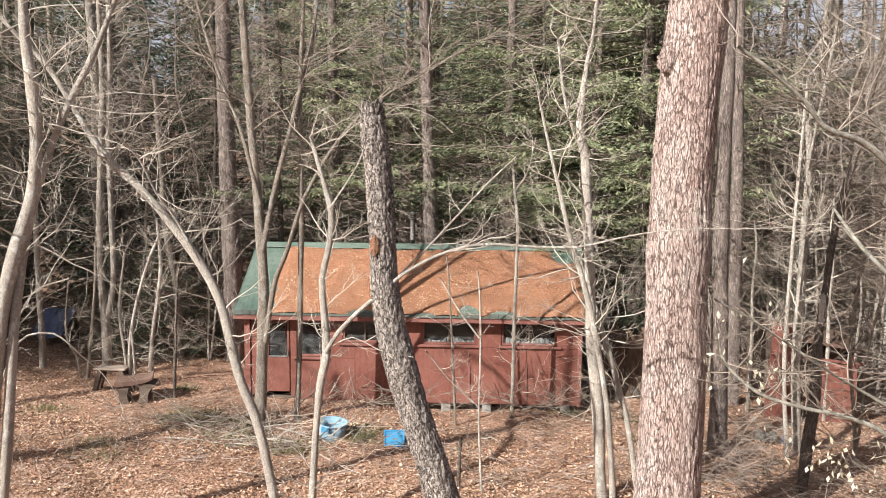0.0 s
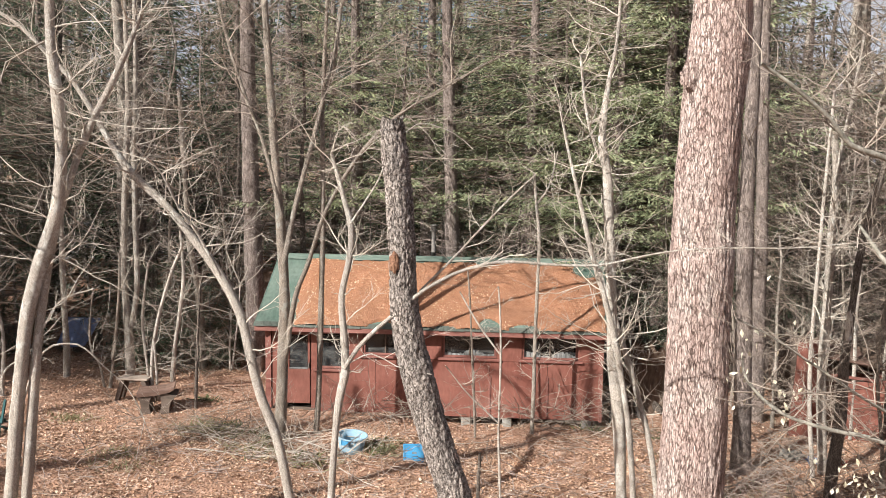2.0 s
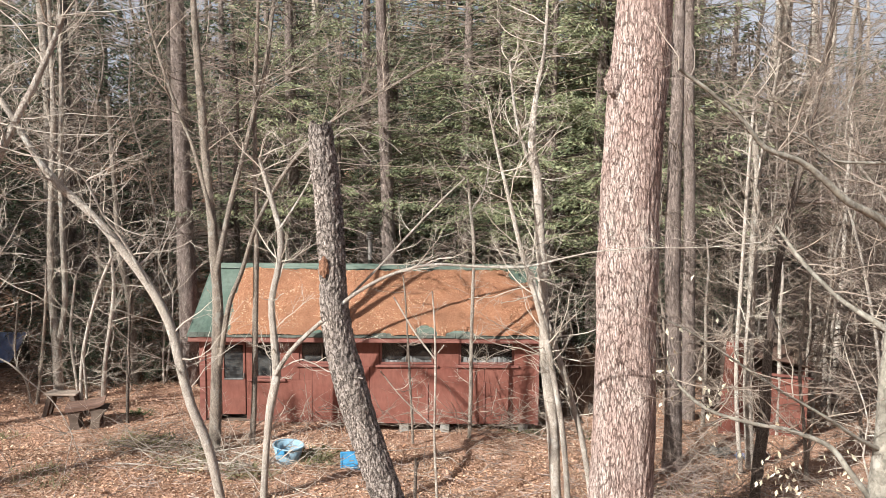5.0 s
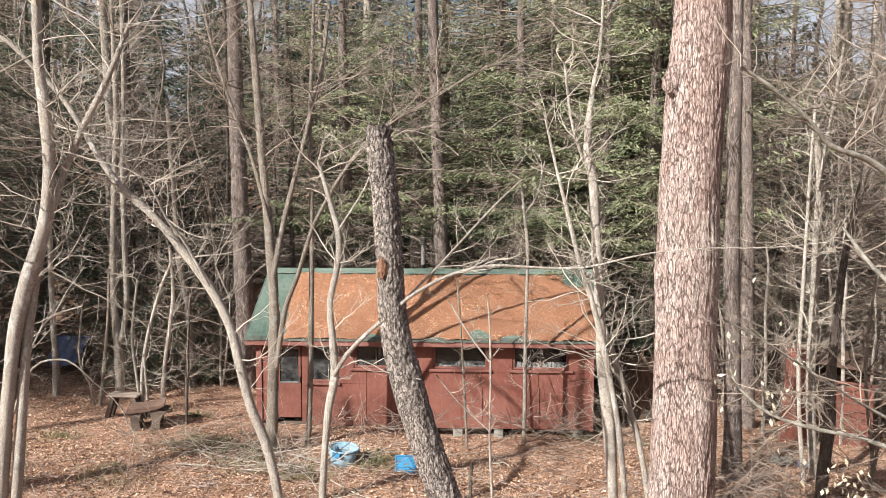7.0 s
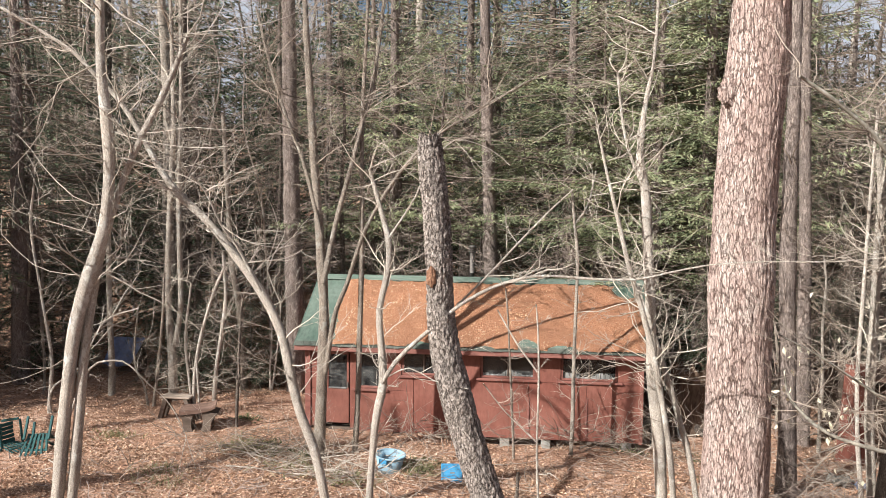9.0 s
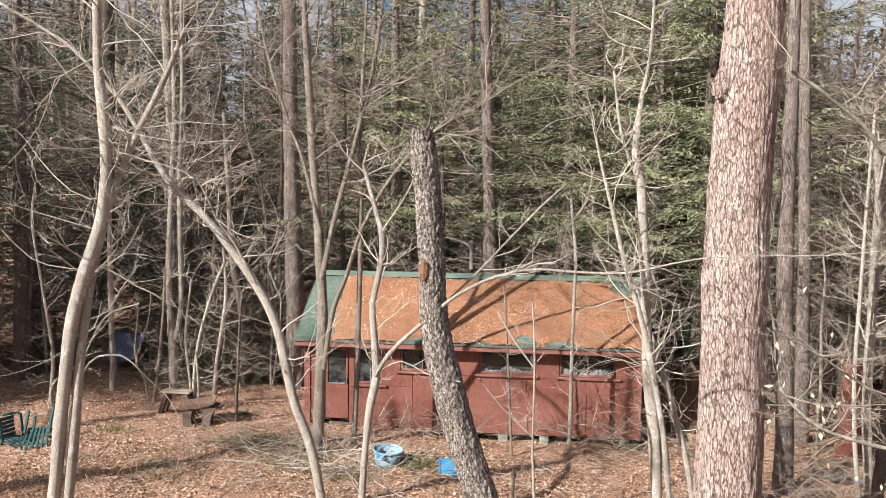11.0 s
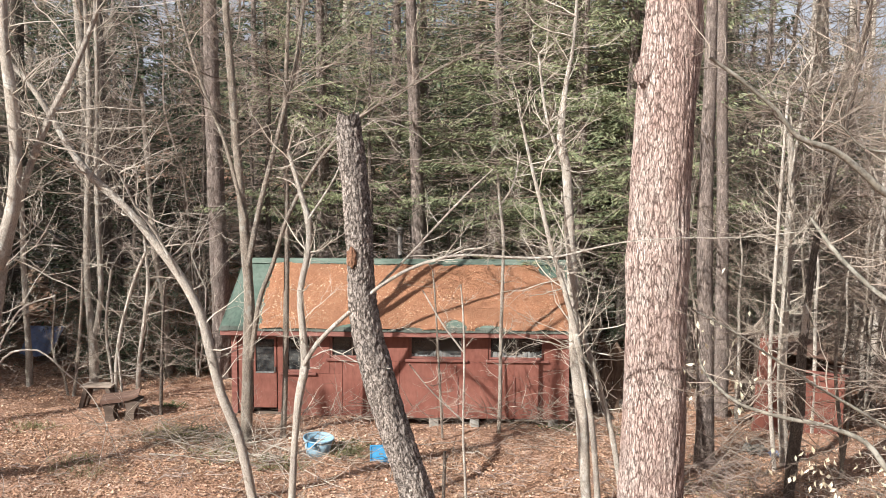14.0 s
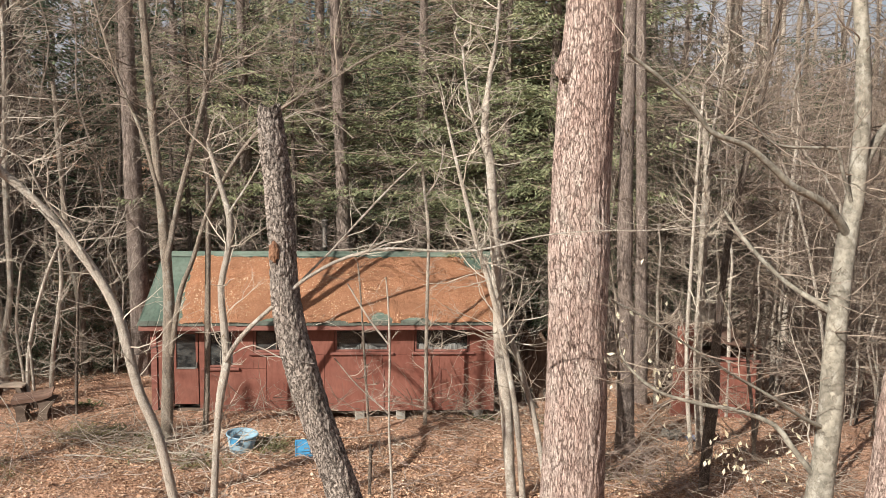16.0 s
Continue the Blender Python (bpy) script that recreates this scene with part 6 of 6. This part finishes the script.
def red_shed():
    """A small shed fallen in: one tall side, a low front, loose roof boards."""
    ob = thing("red_shed", "small collapsed red shed with leaf-covered roof boards", "shed", on_ground(8.2, 17.2, -6))
    part("tall_wall", one_box(-0.92, -0.42, -0.05, 0.0, -0.05, 1.62, 0.006, Matrix.Rotation(radians(4), 4, "Y")), RED, ob)
    part("front_wall", one_box(-0.02, 0.78, -0.03, 0.02, -0.05, 1.02, 0.006), RED, ob)
    part("post", one_box(-0.40, -0.33, -0.05, 0.03, -0.05, 1.5, 0.006), TRIM, ob)
    part("door", one_box(-0.32, -0.04, 0.08, 0.12, -0.05, 1.0, 0.006, Matrix.Rotation(radians(-3), 4, "Y")), DIMTORN, ob, "bare brown board door")
    part("back_wall", one_box(-0.85, 0.8, 1.3, 1.34, -0.05, 1.5, 0.006), DARKWOOD, ob)
    part("side_wall", one_box(0.75, 0.79, 0.03, 1.3, -0.05, 1.3, 0.006), RED, ob)
    for k, (u, z, t, s) in enumerate(((-0.05, 1.46, -8, 12), (0.3, 1.40, -11, 15), (0.52, 1.30, -14, 10), (0.2, 1.25, -4, 20))):
        part("roof_board", one_box(-0.55, 0.55, -0.3, 0.5, -0.015, 0.02, 0.006, Matrix.Translation((u, 0.2 + 0.1 * k, z)) @ Matrix.Rotation(radians(-t), 4, "Y") @ Matrix.Rotation(radians(s), 4, "X")), DIMTORN if k % 2 else BROWNWOOD, ob)
    ob.scale = (1.12, 1.12, 1.22)
    for k in range(1):
        part("rail", one_box(-0.35, 0.8, -0.06, -0.035, 1.08 + 0.09 * k, 1.13 + 0.09 * k, 0.005, Matrix.Rotation(radians(5 + 2 * k), 4, "Y")), TRIM, ob)


red_shed()


def crumpled(name, label, category, x, y, size, mat, seed):
    """A crumpled scrap of sheet lying on the ground."""
    ob = thing(name, label, category, on_ground(x, y, seed * 37))
    bm = bmesh.new()
    n = 12
    g = [[bm.verts.new(((i / n - 0.5) * size, (j / n - 0.5) * size * 0.8, 0.10 + 0.13 * noise.noise(Vector((i * 0.35, j * 0.35, seed))) + 0.05 * noise.noise(Vector((i * 0.9, j * 0.9, seed + 3))))) for j in range(n + 1)] for i in range(n + 1)]
    for i in range(n):
        for j in range(n):
            bm.faces.new((g[i][j], g[i + 1][j], g[i + 1][j + 1], g[i][j + 1]))
    bmesh.ops.solidify(bm, geom=bm.faces[:], thickness=0.006)
    part("sheet", bm, mat, ob)


crumpled("scrap", "crumpled pale blue plastic scrap among the brush", "scrap", 6.9, 15.3, 0.36, TARP, 5)
crumpled("scrap", "crumpled grey plastic scrap among the brush", "scrap", 6.55, 15.55, 0.5, BLOCK, 6)
crumpled("scrap", "broken piece of red-painted panel in the brush", "scrap", 7.3, 15.4, 0.45, RED, 7)


def torn_stump():
    """A great uprooted stump beside the cabin, torn and hollow."""
    ob = thing("torn_stump", "big torn brown stump leaning beside the cabin", "stump", on_ground(4.3, 18.8, 20))
    r = np.random.default_rng(83)
    sides, rings = 40, 34
    V = np.zeros((rings, sides, 3))
    for i in range(rings):
        u = i / (rings - 1)
        for k in range(sides):
            a = 2 * math.pi * k / sides
            top = 1.6 + 0.3 * noise.noise(Vector((math.cos(a) * 2.3, math.sin(a) * 2.3, 4)))
            rad = 0.42 + 0.32 * (1 - u) ** 3 + 0.11 * noise.noise(Vector((math.cos(a) * 2, math.sin(a) * 2, u * 2.2))) + 0.05 * math.sin(a * 7 + u * 2)
            V[i, k] = (math.cos(a) * rad + 0.35 * u, math.sin(a) * rad, -0.15 + u * top)
    a = (np.arange(rings - 1)[:, None] * sides + np.arange(sides)[None]).reshape(-1)
    k2 = (np.arange(rings - 1)[:, None] * sides + (np.arange(sides)[None] + 1) % sides).reshape(-1)
    F = np.stack([a, k2, k2 + sides, a + sides], -1)
    mesh_ob("trunk", V.reshape(-1, 3), F, DIMTORN, ob)
    ln, pts = [], []
    for k in range(9):
        b = 2 * math.pi * k / 9
        pts.append([(0.4 * math.cos(b), 0.4 * math.sin(b), 0.25, 0.12), (0.85 * math.cos(b), 0.85 * math.sin(b), 0.12, 0.07), (1.3 * math.cos(b + 0.2), 1.3 * math.sin(b + 0.2), -0.05, 0.03)])
    for p in pts:
        V, F = stem_arrays(p, 8, 0.1, 0.2)
        mesh_ob("root", V, F, DARK, ob)


torn_stump()


# ---------------------------------------------------------------- undergrowth
def brush(name, label, x, y, wide, deep, count, seed, tone, tall=0.5, long=1.0):
    """Loose fallen branches and dead stalks, tangled."""
    r = np.random.default_rng(seed)
    c = np.stack([r.normal(x, wide, count), r.normal(y, deep, count), np.zeros(count)], -1)
    c[:, 2] = ground_z(c[:, 0], c[:, 1]) + r.uniform(0, tall * 0.3, count)
    way = r.normal(0, 1, (count, 3)) * [1, 0.7, 0.25] + [0, 0, 0.18 * tall]
    P, R = grow(c, way, r.uniform(0.3, 1.3, count) * long, r.uniform(0.003, 0.010, count), 5, r, 0.16, 0.0)
    s = offshoots(P, R, 3, r, 0.45)
    P2, R2 = grow(s[0], s[1], s[2], np.maximum(s[3], 0.0022), 3, r, 0.2, 0.02)
    V, F = join(tubes(P, R, 4), tubes(P2, R2, 3))
    V[:, 2] = np.maximum(V[:, 2], ground_z(V[:, 0], V[:, 1]) + 0.002)
    return tagged(mesh_ob(name, V, F, tone), label, "brush", kind="stuff")


brush("brush_pile", "tangle of pale fallen branches on the leaves", -2.8, 14.5, 0.8, 0.45, 90, 201, TWIG_PALE, 0.9, 1.3)
brush("brush_pile", "dead branches and stalks lying in the clearing", -4.4, 15.4, 0.8, 0.4, 110, 202, TWIG_BROWN, 0.7, 1.1)
brush("dead_stalks", "thin dead stalks along the cabin wall", 2.3, 16.3, 1.0, 0.35, 120, 203, TWIG_BROWN, 1.8, 1.1)
brush("dead_stalks", "thin dead stalks along the cabin wall", -1.6, 16.4, 1.0, 0.3, 100, 204, TWIG_BROWN, 1.6, 0.9)
brush("bramble", "tangle of pale bare brambles among the trees", 5.3, 14.2, 1.1, 0.9, 90, 205, TWIG_BROWN, 2.0, 1.2)
brush("bramble", "tangle of brown bare brambles before the shed", 7.4, 14.6, 1.3, 0.7, 60, 206, TWIG_BROWN, 2.0, 1.2)
brush("fallen_twigs", "small fallen twigs scattered over the leaves", -2.0, 15.6, 5.0, 2.4, 420, 207, TWIG_BROWN, 0.1, 0.6)
brush("dead_stalks", "thin dry brown stalks standing among the fallen leaves", -3.5, 13.5, 2.6, 0.7, 260, 213, TWIG_PINK, 0.9, 0.45)
brush("dead_stalks", "thin dry brown stalks standing among the fallen leaves", 2.4, 13.4, 1.6, 0.7, 200, 214, TWIG_PINK, 0.9, 0.45)
brush("dead_stalks", "thin dry brown stalks among leaves beside the oak", 5.2, 13.2, 0.8, 0.8, 200, 215, TWIG_PINK, 1.2, 0.7)
brush("bramble", "tangle of bare undergrowth at the edge of the woods", -13.4, 21.6, 1.6, 0.8, 170, 208, TWIG_BROWN, 2.6, 1.5)
brush("bramble", "tangle of bare undergrowth at the edge of the woods", -7.2, 20.8, 0.7, 0.5, 60, 210, TWIG_BROWN, 2.0, 1.2)
brush("bramble", "low tangle of dead stems and brambles under the beech", 7.4, 12.2, 1.2, 0.8, 170, 211, TWIG_BROWN, 1.4, 1.0)
brush("brush_pile", "pale fallen branches lying under the beech", 6.4, 11.6, 0.7, 0.5, 26, 212, TWIG_PALE, 0.8, 1.5)
brush("bramble", "tangle of bare undergrowth behind the shed", 9.0, 18.4, 2.2, 1.2, 300, 209, TWIG_BROWN, 2.6, 1.5)


def fallen_branch(label, ends, thick, seed):
    """A long bare branch lying on the leaves, with a few side shoots."""
    r = np.random.default_rng(seed)
    (x0, y0), (x1, y1) = ends
    ob = thing("fallen_branch", label, "branch", on_ground(x0, y0), "fallen branches in the clearing")
    n = 9
    u = np.linspace(0, 1, n)
    x = x0 + (x1 - x0) * u + r.normal(0, 0.02, n)
    y = y0 + (y1 - y0) * u + r.normal(0, 0.03, n)
    z = ground_z(x, y) + 0.02 + 0.10 * np.sin(u * 2.6 + seed) ** 2
    org = np.array([x0, y0, float(ground_z(x0, y0))])
    line = [(a, b, c, thick * (1 - 0.7 * q)) for a, b, c, q in zip(x, y, z, u)]
    V, F = stem_arrays(line, 8, 0.06, 0.15, seed=seed)
    mesh_ob("stem", V - org, F, PALE, ob)
    V, F = crown_arrays([line], 7, r, 0.5, 0.006, 0.002, 0.2, 0.3, (3, 2), 0.0)
    mesh_ob("branchwork", V - org, F, TWIG_PALE, ob, kind="stuff")


for k, (ends, thick) in enumerate([(((-5.1, 15.2), (-2.9, 14.5)), 0.017), (((-4.7, 14.3), (-2.3, 14.12)), 0.016), (((-3.1, 14.75), (-2.2, 13.8)), 0.018), (((-2.9, 15.1), (-1.2, 14.1)), 0.013),
                                   (((-0.3, 15.2), (1.2, 15.9)), 0.012), (((0.9, 15.2), (1.3, 14.8)), 0.014), (((4.2, 13.3), (5.6, 14.6)), 0.016), (((-7.9, 14.1), (-6.7, 13.2)), 0.012)]):
    fallen_branch("long pale bare branch fallen on the leaves", ends, thick, 240 + k)


def tufts(name, label, category, spots, mat, blades, long, seed, flat=0.6):
    r = np.random.default_rng(seed)
    for x, y, wide in spots:
        n = blades
        c = np.stack([r.normal(x, wide, n), r.normal(y, wide * 0.6, n), np.zeros(n)], -1)
        c[:, 2] = ground_z(c[:, 0], c[:, 1])
        way = np.stack([r.normal(0, flat, n), r.normal(0, flat, n), r.uniform(0.4, 1.0, n)], -1)
        ln = r.uniform(0.5, 1.2, n) * long
        c = c + way / np.linalg.norm(way, axis=1, keepdims=True) * ln[:, None] * 0.45
        V, F = flakes(c, way, r.normal(0, 1, (n, 3)), ln, ln * 0.12, 0.06, r)
        tagged(mesh_ob(name, V, F, mat, None, False), label, category, kind="stuff")


tufts("grass_patch", "thin patch of green and yellow grass in the leaves", "grass", [(-6.0, 14.2, 0.3), (-1.35, 14.95, 0.22), (-5.6, 13.6, 0.35), (5.0, 13.6, 0.5), (-7.6, 16.0, 0.25), (4.4, 15.2, 0.3)], GRASS, 150, 0.15, 221)
tufts("dead_grass", "matted grey-green dead grass among fallen twigs", "grass", [(-4.5, 15.5, 0.32), (-4.9, 15.9, 0.25), (-1.35, 14.8, 0.22), (-3.6, 14.6, 0.4), (-2.6, 14.2, 0.35)], GRASS, 110, 0.26, 223, 1.2)
tufts("fern", "dark green fern clump flattened by winter", "fern", [(-4.0, 15.6, 0.25), (-4.4, 16.0, 0.18), (2.85, 16.75, 0.2), (-5.3, 17.5, 0.12), (-3.4, 15.3, 0.2), (4.5, 16.6, 0.25), (-1.3, 15.3, 0.15)], FERN, 60, 0.22, 222, 1.6)


def clinging_leaves():
    """Pale dry beech leaves still hanging on the low branches."""
    r = np.random.default_rng(231)
    at = np.array([(4.8, 10.3, 1.46), (5.2, 10.3, 1.33), (5.6, 10.3, 1.46), (6.05, 10.3, 1.30), (4.1, 10.3, 2.3), (3.75, 10.3, 2.84), (3.7, 10.3, 3.3), (4.25, 10.3, 2.55), (5.9, 10.3, 1.02), (5.0, 10.3, 1.2)])
    c = at[r.integers(0, len(at), 110)] + r.normal(0, 0.24, (110, 3))
    way = r.normal(0, 0.5, (110, 3)) + [0, 0, -1.0]
    V, F = flakes(c, way, r.normal(0, 1, (110, 3)), r.uniform(0.06, 0.13, 110), r.uniform(0.035, 0.065, 110), 0.2, r)
    tagged(mesh_ob("dry_leaves", V, F, DRYLEAF, None, False), "pale dry leaves still hanging on low twigs", "leaves", kind="stuff")


clinging_leaves()
